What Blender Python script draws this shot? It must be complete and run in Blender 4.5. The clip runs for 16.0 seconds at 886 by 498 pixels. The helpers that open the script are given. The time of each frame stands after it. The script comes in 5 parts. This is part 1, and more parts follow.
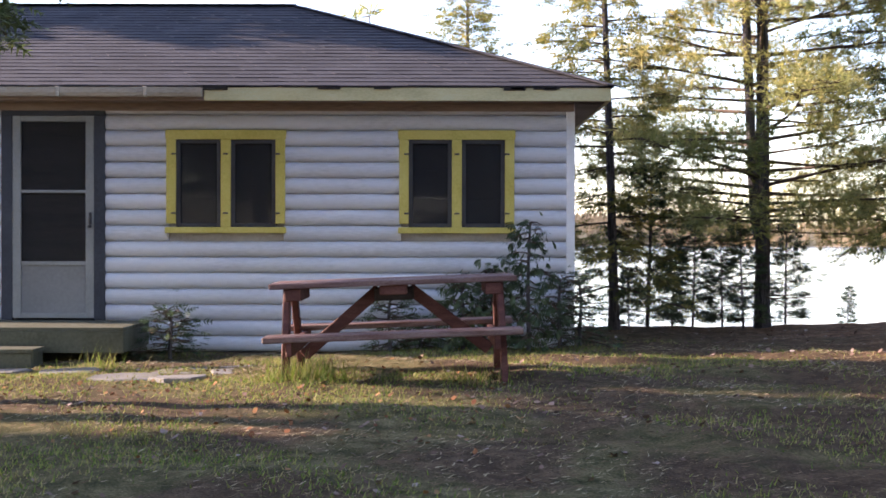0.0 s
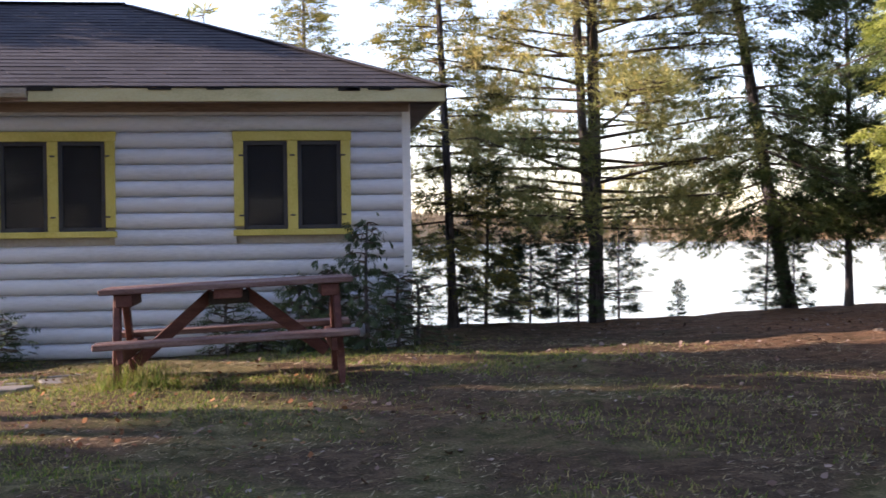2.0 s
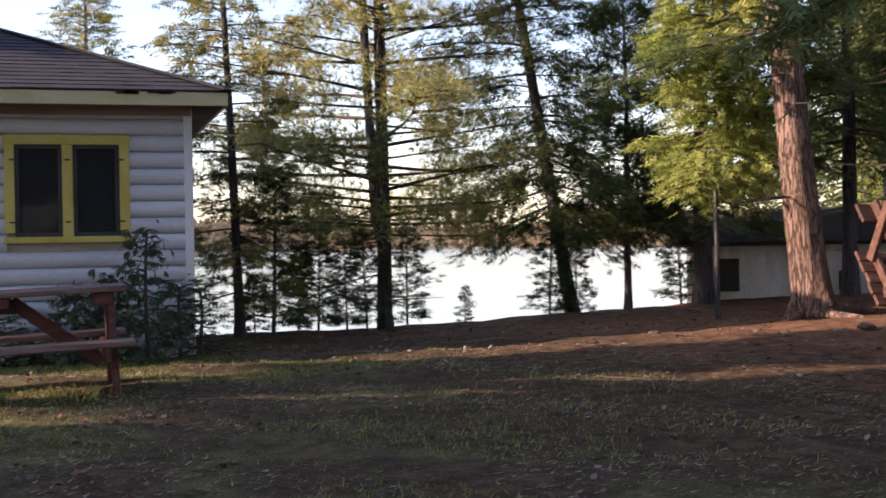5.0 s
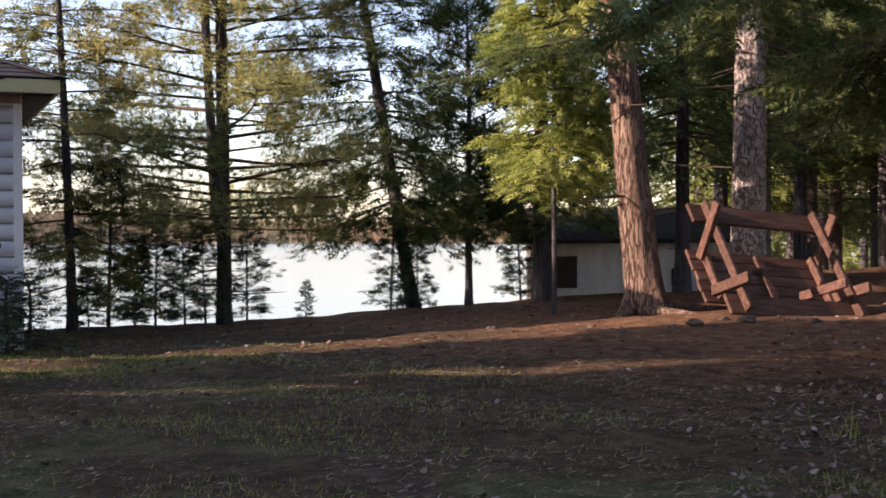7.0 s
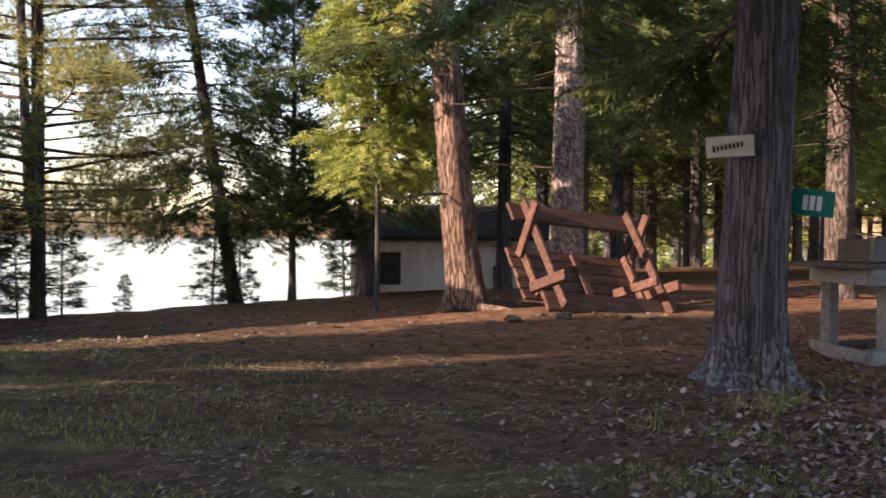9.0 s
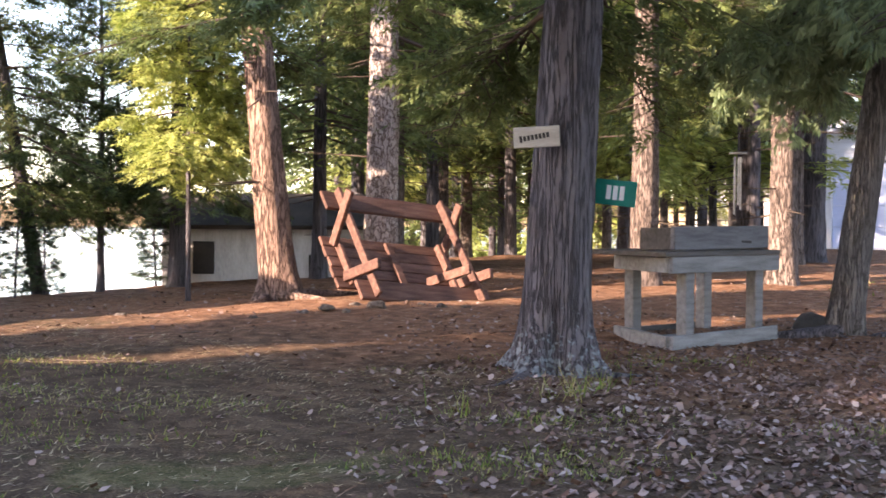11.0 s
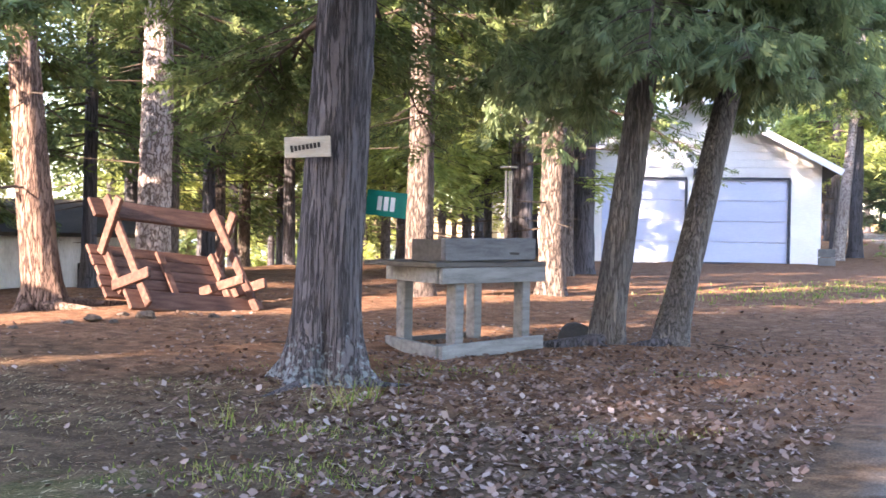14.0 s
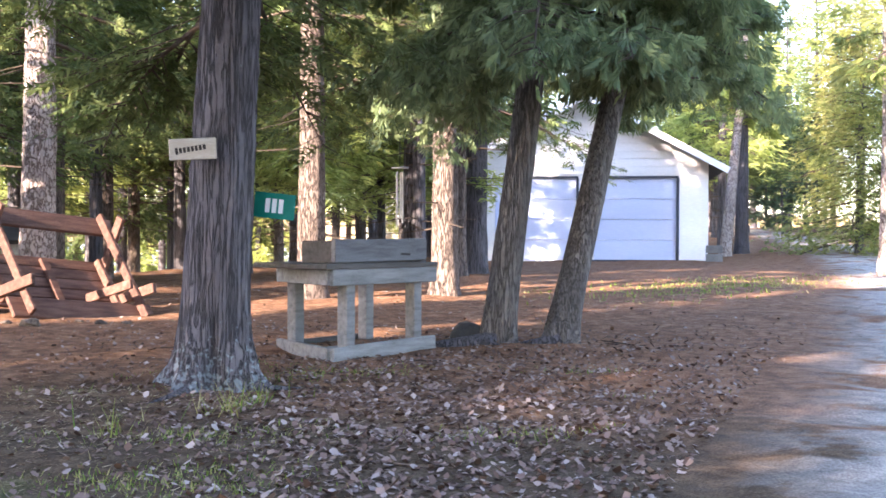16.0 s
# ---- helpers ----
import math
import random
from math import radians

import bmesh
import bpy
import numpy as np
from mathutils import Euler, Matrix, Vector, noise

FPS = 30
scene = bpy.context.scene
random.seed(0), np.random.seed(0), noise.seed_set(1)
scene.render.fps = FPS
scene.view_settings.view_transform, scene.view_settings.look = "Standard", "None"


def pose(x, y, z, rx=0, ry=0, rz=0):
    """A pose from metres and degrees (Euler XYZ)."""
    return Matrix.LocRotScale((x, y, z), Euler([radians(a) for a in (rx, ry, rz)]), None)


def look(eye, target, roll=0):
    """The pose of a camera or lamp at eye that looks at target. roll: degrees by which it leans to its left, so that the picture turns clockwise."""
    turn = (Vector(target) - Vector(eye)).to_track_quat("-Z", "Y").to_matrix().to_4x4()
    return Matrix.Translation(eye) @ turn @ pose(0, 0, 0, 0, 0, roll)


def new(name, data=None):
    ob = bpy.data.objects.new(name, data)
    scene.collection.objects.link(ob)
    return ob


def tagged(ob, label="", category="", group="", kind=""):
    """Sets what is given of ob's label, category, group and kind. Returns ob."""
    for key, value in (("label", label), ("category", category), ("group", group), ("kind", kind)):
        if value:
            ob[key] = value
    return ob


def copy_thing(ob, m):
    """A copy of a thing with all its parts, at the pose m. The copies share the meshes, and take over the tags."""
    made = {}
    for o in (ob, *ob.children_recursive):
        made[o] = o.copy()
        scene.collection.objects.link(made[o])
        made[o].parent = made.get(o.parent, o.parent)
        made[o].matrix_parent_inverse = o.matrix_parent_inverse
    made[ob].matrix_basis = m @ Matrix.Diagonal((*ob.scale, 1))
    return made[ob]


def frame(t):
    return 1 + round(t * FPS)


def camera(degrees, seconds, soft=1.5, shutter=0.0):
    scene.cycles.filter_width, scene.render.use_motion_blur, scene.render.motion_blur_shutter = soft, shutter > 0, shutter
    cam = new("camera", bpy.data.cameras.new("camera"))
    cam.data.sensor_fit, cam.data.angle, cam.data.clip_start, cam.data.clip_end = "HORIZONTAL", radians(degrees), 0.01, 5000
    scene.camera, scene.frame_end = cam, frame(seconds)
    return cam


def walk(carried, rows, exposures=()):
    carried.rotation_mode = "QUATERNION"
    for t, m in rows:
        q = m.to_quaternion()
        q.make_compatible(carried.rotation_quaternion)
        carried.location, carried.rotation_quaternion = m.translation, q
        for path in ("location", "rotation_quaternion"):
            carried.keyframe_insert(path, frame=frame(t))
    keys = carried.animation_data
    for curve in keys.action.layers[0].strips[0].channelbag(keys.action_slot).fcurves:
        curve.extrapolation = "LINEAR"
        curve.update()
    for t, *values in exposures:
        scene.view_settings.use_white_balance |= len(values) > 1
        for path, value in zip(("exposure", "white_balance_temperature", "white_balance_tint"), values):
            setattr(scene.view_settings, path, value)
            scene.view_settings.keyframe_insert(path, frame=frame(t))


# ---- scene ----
cam = camera(38.70, 16.0, soft=1.6, shutter=0.4)
PATH = [
    (0.0, pose(-0.000, 0.000, 1.100, 89.59, -0.10, 0.00)),
    (0.5, pose(0.011, -0.002, 1.102, 90.10, 0.27, -1.34)),
    (1.0, pose(0.024, -0.005, 1.103, 89.76, 0.42, -3.80)),
    (1.5, pose(0.038, -0.000, 1.104, 89.65, 0.63, -5.33)),
    (2.0, pose(0.051, 0.007, 1.105, 89.54, 0.82, -7.15)),
    (2.5, pose(0.067, 0.018, 1.107, 89.96, 0.93, -9.21)),
    (3.0, pose(0.080, 0.032, 1.108, 89.62, 1.17, -10.54)),
    (5.5, pose(0.181, 0.054, 1.100, 89.72, 0.92, -18.21)),
    (6.0, pose(0.200, 0.047, 1.099, 89.61, 0.84, -20.09)),
    (6.5, pose(0.219, 0.043, 1.098, 89.53, 0.61, -21.87)),
    (7.0, pose(0.220, 0.040, 1.097, 89.42, 0.40, -23.39)),
    (7.5, pose(0.223, 0.027, 1.095, 89.77, 1.09, -24.76)),
    (8.0, pose(0.229, 0.007, 1.093, 89.39, 0.77, -26.83)),
    (8.5, pose(0.237, -0.016, 1.092, 89.46, 0.39, -29.05)),
    (9.0, pose(0.237, -0.024, 1.091, 89.26, -0.34, -31.23)),
    (9.5, pose(0.249, -0.029, 1.092, 88.88, -0.61, -33.56)),
    (12.0, pose(0.324, -0.065, 1.091, 89.03, -0.40, -42.61)),
    (12.5, pose(0.330, -0.081, 1.091, 89.07, -0.52, -44.31)),
    (13.0, pose(0.344, -0.096, 1.092, 89.21, -0.20, -46.36)),
    (13.5, pose(0.347, -0.102, 1.093, 89.36, -0.42, -47.87)),
    (14.0, pose(0.355, -0.108, 1.093, 89.38, -1.03, -49.24)),
    (14.5, pose(0.363, -0.110, 1.091, 89.16, -1.25, -50.32)),
    (15.0, pose(0.378, -0.119, 1.090, 89.10, -1.07, -51.80)),
    (15.5, pose(0.386, -0.128, 1.090, 89.34, -0.46, -52.96)),
    (16.0, pose(0.391, -0.138, 1.089, 89.49, -0.21, -53.96)),
]
EXPOSURES = [(0.0, 2.1, 6400, 29), (1.5, 1.8, 6400, 30), (3.0, 1.42, 6450, 31), (5.5, 1.25, 6500, 31), (7.0, 1.18, 6500, 30), (9.0, 1.48, 6750, 29), (9.7, 1.7, 6750, 29), (12.0, 3.1, 6450, 27), (14.0, 3.2, 6300, 25), (16.0, 3.15, 6100, 24)]
walk(cam, PATH, EXPOSURES)

# ---- world and light ----
SUN_AZ, SUN_EL = -82.0, 20.0          # degrees from +y towards +x, and above the horizon
world = bpy.data.worlds.new("world")
scene.world = world
world.use_nodes = True
wn, wl = world.node_tree.nodes, world.node_tree.links
sky = wn.new("ShaderNodeTexSky")
sky.sky_type = "NISHITA"
sky.sun_disc = False
sky.sun_elevation, sky.sun_rotation = radians(SUN_EL), radians(SUN_AZ % 360)
sky.air_density, sky.dust_density = 1.0, 0.6
wn["Background"].inputs["Strength"].default_value = 0.15
wl.new(sky.outputs[0], wn["Background"].inputs["Color"])
sun = new("sun", bpy.data.lights.new("sun", "SUN"))
sun.data.energy, sun.data.angle, sun.data.color = 5.0, radians(0.6), (1.0, 0.83, 0.62)
_s = Vector((math.sin(radians(SUN_AZ)) * math.cos(radians(SUN_EL)), math.cos(radians(SUN_AZ)) * math.cos(radians(SUN_EL)), math.sin(radians(SUN_EL))))
sun.matrix_world = look(_s * 60, (0, 0, 0))


# ---- materials ----
def rgb(c):
    return (c[0], c[1], c[2], 1.0)


def surface(name, colors, scale=3.0, fine=60.0, stretch=(1, 1, 1), rough=0.8, bump=0.3, dist=0.01, metal=0.0, vary=0.0, island=False, translucent=0.0, spec=0.3):
    """Two scales of noise between two or three colours, with relief. vary: brightness differences from piece to piece."""
    m = bpy.data.materials.new(name)
    m.use_nodes = True
    n, l = m.node_tree.nodes, m.node_tree.links
    p = n["Principled BSDF"]
    tc = n.new("ShaderNodeTexCoord")
    mp = n.new("ShaderNodeMapping")
    mp.inputs["Scale"].default_value = stretch
    oi = n.new("ShaderNodeObjectInfo")
    add = n.new("ShaderNodeVectorMath")
    add.operation = "MULTIPLY_ADD"
    add.inputs[1].default_value = (17, 31, 13)
    l.new(oi.outputs["Random"], add.inputs[0])
    l.new(tc.outputs["Object"], add.inputs[2])
    l.new(add.outputs[0], mp.inputs["Vector"])
    a = n.new("ShaderNodeTexNoise")
    a.inputs["Scale"].default_value, a.inputs["Detail"].default_value = scale, 5
    b = n.new("ShaderNodeTexNoise")
    b.inputs["Scale"].default_value, b.inputs["Detail"].default_value = fine, 4
    l.new(mp.outputs[0], a.inputs["Vector"])
    l.new(mp.outputs[0], b.inputs["Vector"])
    mx = n.new("ShaderNodeMath")
    mx.operation = "MULTIPLY_ADD"
    mx.inputs[1].default_value = 0.55
    hb = n.new("ShaderNodeMath")
    hb.operation = "MULTIPLY"
    hb.inputs[1].default_value = 0.45
    l.new(b.outputs["Fac"], hb.inputs[0])
    l.new(a.outputs["Fac"], mx.inputs[0])
    l.new(hb.outputs[0], mx.inputs[2])
    r = n.new("ShaderNodeValToRGB")
    e = r.color_ramp.elements
    lo, hi = 0.36, 0.64
    e[0].position, e[0].color = lo, rgb(colors[0])
    e[1].position, e[1].color = hi, rgb(colors[-1])
    for i, c in enumerate(colors[1:-1], 1):
        x = e.new(lo + (hi - lo) * i / (len(colors) - 1))
        x.color = rgb(c)
    l.new(mx.outputs[0], r.inputs["Fac"])
    out = r.outputs["Color"]
    if vary:
        src = oi.outputs["Random"]
        if island:
            src = n.new("ShaderNodeNewGeometry").outputs["Random Per Island"]
        mr = n.new("ShaderNodeMapRange")
        mr.inputs["To Min"].default_value, mr.inputs["To Max"].default_value = 1 - vary, 1 + vary
        l.new(src, mr.inputs["Value"])
        sc = n.new("ShaderNodeVectorMath")
        sc.operation = "SCALE"
        l.new(out, sc.inputs[0])
        l.new(mr.outputs[0], sc.inputs["Scale"])
        out = sc.outputs[0]
    l.new(out, p.inputs["Base Color"])
    p.inputs["Roughness"].default_value, p.inputs["Metallic"].default_value = rough, metal
    p.inputs["Specular IOR Level"].default_value = spec
    if bump:
        bn = n.new("ShaderNodeBump")
        bn.inputs["Strength"].default_value, bn.inputs["Distance"].default_value = bump, dist
        l.new(mx.outputs[0], bn.inputs["Height"])
        l.new(bn.outputs[0], p.inputs["Normal"])
    if translucent:
        tr = n.new("ShaderNodeBsdfTranslucent")
        l.new(out, tr.inputs["Color"])
        ms = n.new("ShaderNodeMixShader")
        ms.inputs[0].default_value = translucent
        l.new(p.outputs[0], ms.inputs[1])
        l.new(tr.outputs[0], ms.inputs[2])
        l.new(ms.outputs[0], n["Material Output"].inputs["Surface"])
    return m


M_SIDING = surface("white_painted_siding", [(0.485, 0.495, 0.53), (0.575, 0.585, 0.625), (0.61, 0.62, 0.66)], 1.2, 25, (0.5, 1, 2.5), 0.5, 0.15, 0.004, vary=0.04)
M_WALLCORE = surface("wall_sheathing", [(0.3, 0.28, 0.26), (0.4, 0.38, 0.35)], 2, 30)
M_YELLOW = surface("yellow_painted_wood", [(0.44, 0.37, 0.079), (0.528, 0.449, 0.114), (0.581, 0.502, 0.15)], 3, 50, (1, 1, 1), 0.55, 0.2, 0.003)
M_CREAM = surface("faded_yellow_fascia", [(0.50, 0.45, 0.24), (0.60, 0.54, 0.30), (0.62, 0.58, 0.36)], 2, 40, (1, 1, 3), 0.6, 0.2, 0.004)
M_GUTTER = surface("weathered_metal_gutter", [(0.30, 0.27, 0.22), (0.40, 0.36, 0.30), (0.46, 0.42, 0.36)], 2, 40, (0.5, 1, 2), 0.5, 0.1, 0.003)
M_SOFFIT = surface("brown_soffit_board", [(0.16, 0.12, 0.10), (0.25, 0.19, 0.16), (0.3, 0.24, 0.2)], 2, 30, (0.3, 1, 3), 0.7, 0.2, 0.004)
M_SHINGLE = surface("asphalt_shingle", [(0.018, 0.019, 0.025), (0.027, 0.028, 0.036), (0.04, 0.04, 0.048)], 1.3, 90, (1, 1, 1), 0.9, 0.5, 0.004, vary=0.14, island=True)
M_DARKTRIM = surface("dark_slate_trim", [(0.028, 0.034, 0.046), (0.045, 0.052, 0.068)], 3, 40, rough=0.6)
M_SCREENFRAME = surface("grey_aluminium_frame", [(0.19, 0.20, 0.20), (0.25, 0.26, 0.26)], 3, 40, rough=0.45, bump=0.05)
M_KICK = surface("grey_door_panel", [(0.16, 0.165, 0.17), (0.21, 0.215, 0.22)], 2, 30, rough=0.5, bump=0.05)
M_SASH = surface("dark_window_sash", [(0.03, 0.03, 0.035), (0.06, 0.06, 0.065)], 3, 40, rough=0.6)
M_DECK = surface("olive_painted_deck", [(0.062, 0.065, 0.045), (0.09, 0.094, 0.065), (0.115, 0.115, 0.085)], 2, 40, (1, 4, 1), 0.7, 0.3, 0.004)
M_REDWOOD = surface("red_stained_wood", [(0.04, 0.013, 0.01), (0.078, 0.025, 0.02), (0.12, 0.05, 0.04)], 3, 50, (1, 6, 6), 0.7, 0.4, 0.004, vary=0.15)
M_BROWNWOOD = surface("weathered_brown_red_wood", [(0.038, 0.018, 0.012), (0.085, 0.04, 0.027), (0.145, 0.078, 0.056)], 3, 50, (1, 6, 6), 0.75, 0.4, 0.004, vary=0.2)
M_GREYRED = surface("weathered_red_wood", [(0.09, 0.04, 0.034), (0.155, 0.095, 0.085), (0.23, 0.17, 0.155)], 3, 50, (1, 8, 8), 0.75, 0.4, 0.004, vary=0.15)
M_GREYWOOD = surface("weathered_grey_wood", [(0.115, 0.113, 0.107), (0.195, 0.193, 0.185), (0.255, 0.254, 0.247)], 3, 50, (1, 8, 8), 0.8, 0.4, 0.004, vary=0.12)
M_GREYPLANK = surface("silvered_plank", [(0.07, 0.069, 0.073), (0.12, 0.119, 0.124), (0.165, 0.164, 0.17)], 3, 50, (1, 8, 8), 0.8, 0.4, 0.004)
M_DARKWOOD = surface("dark_wood", [(0.05, 0.045, 0.04), (0.11, 0.10, 0.09)], 3, 50, (1, 8, 8), 0.8, 0.4, 0.004)

def bark(name, dark, mid, light, cells=14.0, stretch=0.14, depth=0.03):
    """Long plates with dark furrows between them, and grain."""
    m = surface(name, [mid, light], 4, 60, (1, 1, 0.3), 0.92, 0.0)
    n, l = m.node_tree.nodes, m.node_tree.links
    p = n["Principled BSDF"]
    tc = n.new("ShaderNodeTexCoord")
    mp = n.new("ShaderNodeMapping")
    mp.inputs["Scale"].default_value = (1, 1, stretch)
    l.new(tc.outputs["Object"], mp.inputs["Vector"])
    wn_ = n.new("ShaderNodeTexNoise")
    wn_.inputs["Scale"].default_value, wn_.inputs["Detail"].default_value = 5.0, 4
    l.new(mp.outputs[0], wn_.inputs["Vector"])
    ad = n.new("ShaderNodeVectorMath")
    ad.operation = "MULTIPLY_ADD"
    ad.inputs[1].default_value = (0.05, 0.05, 0.05)
    l.new(wn_.outputs["Color"], ad.inputs[0])
    l.new(mp.outputs[0], ad.inputs[2])
    v = n.new("ShaderNodeTexNoise")
    v.inputs["Scale"].default_value, v.inputs["Detail"].default_value, v.inputs["Roughness"].default_value = cells, 5, 0.55
    l.new(ad.outputs[0], v.inputs["Vector"])
    rd = n.new("ShaderNodeMath")
    rd.operation = "SUBTRACT"
    rd.inputs[1].default_value = 0.5
    l.new(v.outputs["Fac"], rd.inputs[0])
    ab = n.new("ShaderNodeMath")
    ab.operation = "ABSOLUTE"
    l.new(rd.outputs[0], ab.inputs[0])
    mr = n.new("ShaderNodeMapRange")
    mr.interpolation_type = "SMOOTHSTEP"
    mr.inputs["From Min"].default_value, mr.inputs["From Max"].default_value = 0.0, 0.075
    l.new(ab.outputs[0], mr.inputs["Value"])
    mx = n.new("ShaderNodeMix")
    mx.data_type = "RGBA"
    mx.inputs[6].default_value = rgb(dark)
    l.new(mr.outputs[0], mx.inputs[0])
    src = p.inputs["Base Color"].links[0].from_socket
    l.new(src, mx.inputs[7])
    l.new(mx.outputs[2], p.inputs["Base Color"])
    fine = n.new("ShaderNodeTexNoise")
    fine.inputs["Scale"].default_value = 60
    l.new(tc.outputs["Object"], fine.inputs["Vector"])
    ma = n.new("ShaderNodeMath")
    ma.operation = "MULTIPLY_ADD"
    ma.inputs[1].default_value = 0.25
    l.new(fine.outputs["Fac"], ma.inputs[0])
    l.new(mr.outputs[0], ma.inputs[2])
    b = n.new("ShaderNodeBump")
    b.inputs["Strength"].default_value, b.inputs["Distance"].default_value = 1.0, depth
    l.new(ma.outputs[0], b.inputs["Height"])
    l.new(b.outputs[0], p.inputs["Normal"])
    return m


M_BARK = bark("furrowed_grey_bark", (0.045, 0.040, 0.043), (0.09, 0.081, 0.086), (0.14, 0.127, 0.133), 34, 0.06, 0.02)
def lichen_bark():
    """The same furrowed bark with pale lichen flecks round the foot."""
    m = bark("furrowed_bark_with_lichen", (0.045, 0.040, 0.043), (0.09, 0.081, 0.086), (0.14, 0.127, 0.133), 34, 0.06, 0.02)
    n, l = m.node_tree.nodes, m.node_tree.links
    p = n["Principled BSDF"]
    tc = n.new("ShaderNodeTexCoord")
    sx = n.new("ShaderNodeSeparateXYZ")
    l.new(tc.outputs["Object"], sx.inputs[0])
    t = n.new("ShaderNodeTexNoise")
    t.inputs["Scale"].default_value, t.inputs["Detail"].default_value = 26, 5
    l.new(tc.outputs["Object"], t.inputs["Vector"])
    zr = n.new("ShaderNodeMapRange")
    zr.inputs["From Min"].default_value, zr.inputs["From Max"].default_value = 0.0, 0.6
    zr.inputs["To Min"].default_value, zr.inputs["To Max"].default_value = 0.10, -0.14
    l.new(sx.outputs[2], zr.inputs["Value"])
    ad = n.new("ShaderNodeMath")
    l.new(t.outputs["Fac"], ad.inputs[0])
    l.new(zr.outputs[0], ad.inputs[1])
    st = n.new("ShaderNodeMapRange")
    st.inputs["From Min"].default_value, st.inputs["From Max"].default_value = 0.56, 0.66
    l.new(ad.outputs[0], st.inputs["Value"])
    mx = n.new("ShaderNodeMix")
    mx.data_type = "RGBA"
    l.new(st.outputs[0], mx.inputs[0])
    l.new(p.inputs["Base Color"].links[0].from_socket, mx.inputs[6])
    mx.inputs[7].default_value = (0.20, 0.225, 0.235, 1)
    l.new(mx.outputs[2], p.inputs["Base Color"])
    return m


M_LICHENBARK = lichen_bark()
M_REDBARK = bark("reddish_plated_bark", (0.07, 0.042, 0.031), (0.175, 0.108, 0.078), (0.29, 0.195, 0.145), 32, 0.14, 0.02)
M_GREYREDBARK = bark("grey_brown_plated_bark", (0.05, 0.038, 0.032), (0.115, 0.085, 0.068), (0.20, 0.155, 0.13), 30, 0.2, 0.02)
M_PALEBARK = bark("pale_flaking_bark", (0.12, 0.085, 0.07), (0.30, 0.24, 0.21), (0.50, 0.43, 0.39), 20, 0.5, 0.015)
M_CEDARBARK = bark("stringy_cedar_bark", (0.065, 0.058, 0.052), (0.115, 0.10, 0.09), (0.20, 0.18, 0.165), 46, 0.07, 0.015)
M_TWIG = surface("dry_twig", [(0.05, 0.035, 0.025), (0.11, 0.08, 0.06)], 6, 40, rough=0.9)
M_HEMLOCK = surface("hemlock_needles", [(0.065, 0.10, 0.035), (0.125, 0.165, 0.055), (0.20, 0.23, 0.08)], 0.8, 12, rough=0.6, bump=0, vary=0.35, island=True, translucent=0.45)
# lighter copy of the hemlock needles, with sunlight put into the colour
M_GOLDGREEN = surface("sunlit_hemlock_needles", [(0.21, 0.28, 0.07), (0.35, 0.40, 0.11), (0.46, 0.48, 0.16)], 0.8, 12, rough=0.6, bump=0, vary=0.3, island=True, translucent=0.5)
# green to gold; sunlight on the tufts is put into the gold end
M_PINE = surface("sun_gold_pine_needles", [(0.14, 0.19, 0.065), (0.36, 0.36, 0.13), (0.58, 0.48, 0.20)], 0.5, 9, rough=0.6, bump=0, vary=0.3, island=True, translucent=0.45)
M_DARKHEM = surface("dark_hemlock_needles", [(0.045, 0.075, 0.03), (0.085, 0.12, 0.045), (0.14, 0.17, 0.06)], 0.8, 12, rough=0.6, bump=0, vary=0.35, island=True, translucent=0.4)
M_YELLOWSPRUCE = surface("yellowing_spruce_needles", [(0.05, 0.08, 0.035), (0.22, 0.23, 0.07), (0.46, 0.36, 0.09)], 1.4, 9, rough=0.6, bump=0, vary=0.3, island=True, translucent=0.45)
M_SPRUCE = surface("dark_spruce_needles", [(0.035, 0.06, 0.035), (0.065, 0.10, 0.05), (0.10, 0.14, 0.065)], 0.8, 12, rough=0.6, bump=0, vary=0.35, island=True, translucent=0.35)
M_CEDAR = surface("grey_green_cedar_sprays", [(0.10, 0.15, 0.07), (0.17, 0.22, 0.10), (0.25, 0.30, 0.145)], 0.8, 12, rough=0.6, bump=0, vary=0.3, island=True, translucent=0.45)
M_AUTUMN = surface("autumn_leaves", [(0.13, 0.18, 0.05), (0.25, 0.28, 0.08), (0.38, 0.34, 0.12)], 0.6, 9, rough=0.6, bump=0, vary=0.3, island=True, translucent=0.5)
M_WHITE = surface("white_painted_boards", [(0.68, 0.68, 0.68), (0.80, 0.80, 0.80)], 1.0, 25, (0.4, 1, 2), 0.55, 0.1, 0.003, vary=0.03)
M_DOORBLUE = surface("pale_blue_painted_door", [(0.42, 0.47, 0.62), (0.50, 0.55, 0.70)], 1.0, 25, (0.4, 1, 2), 0.5, 0.1, 0.003, vary=0.04)
M_SHED = surface("grey_weathered_shed", [(0.42, 0.40, 0.38), (0.55, 0.53, 0.50), (0.66, 0.64, 0.61)], 2, 30, (3, 3, 0.5), 0.8, 0.3, 0.006)
M_DARKROOF = surface("mossy_dark_roof", [(0.035, 0.03, 0.025), (0.07, 0.06, 0.05)], 2, 40, rough=0.9, bump=0.6)
M_STONE = surface("grey_flagstone", [(0.106, 0.101, 0.096), (0.163, 0.158, 0.149), (0.202, 0.192, 0.182)], 3, 60, rough=0.85, bump=0.4, vary=0.15)
M_GREEN = surface("green_sign_enamel", [(0.0, 0.16, 0.12), (0.0, 0.20, 0.15)], 3, 30, rough=0.4, bump=0)
M_SIGNWHITE = surface("white_sign_paint", [(0.75, 0.75, 0.75), (0.8, 0.8, 0.8)], 3, 30, rough=0.5, bump=0)
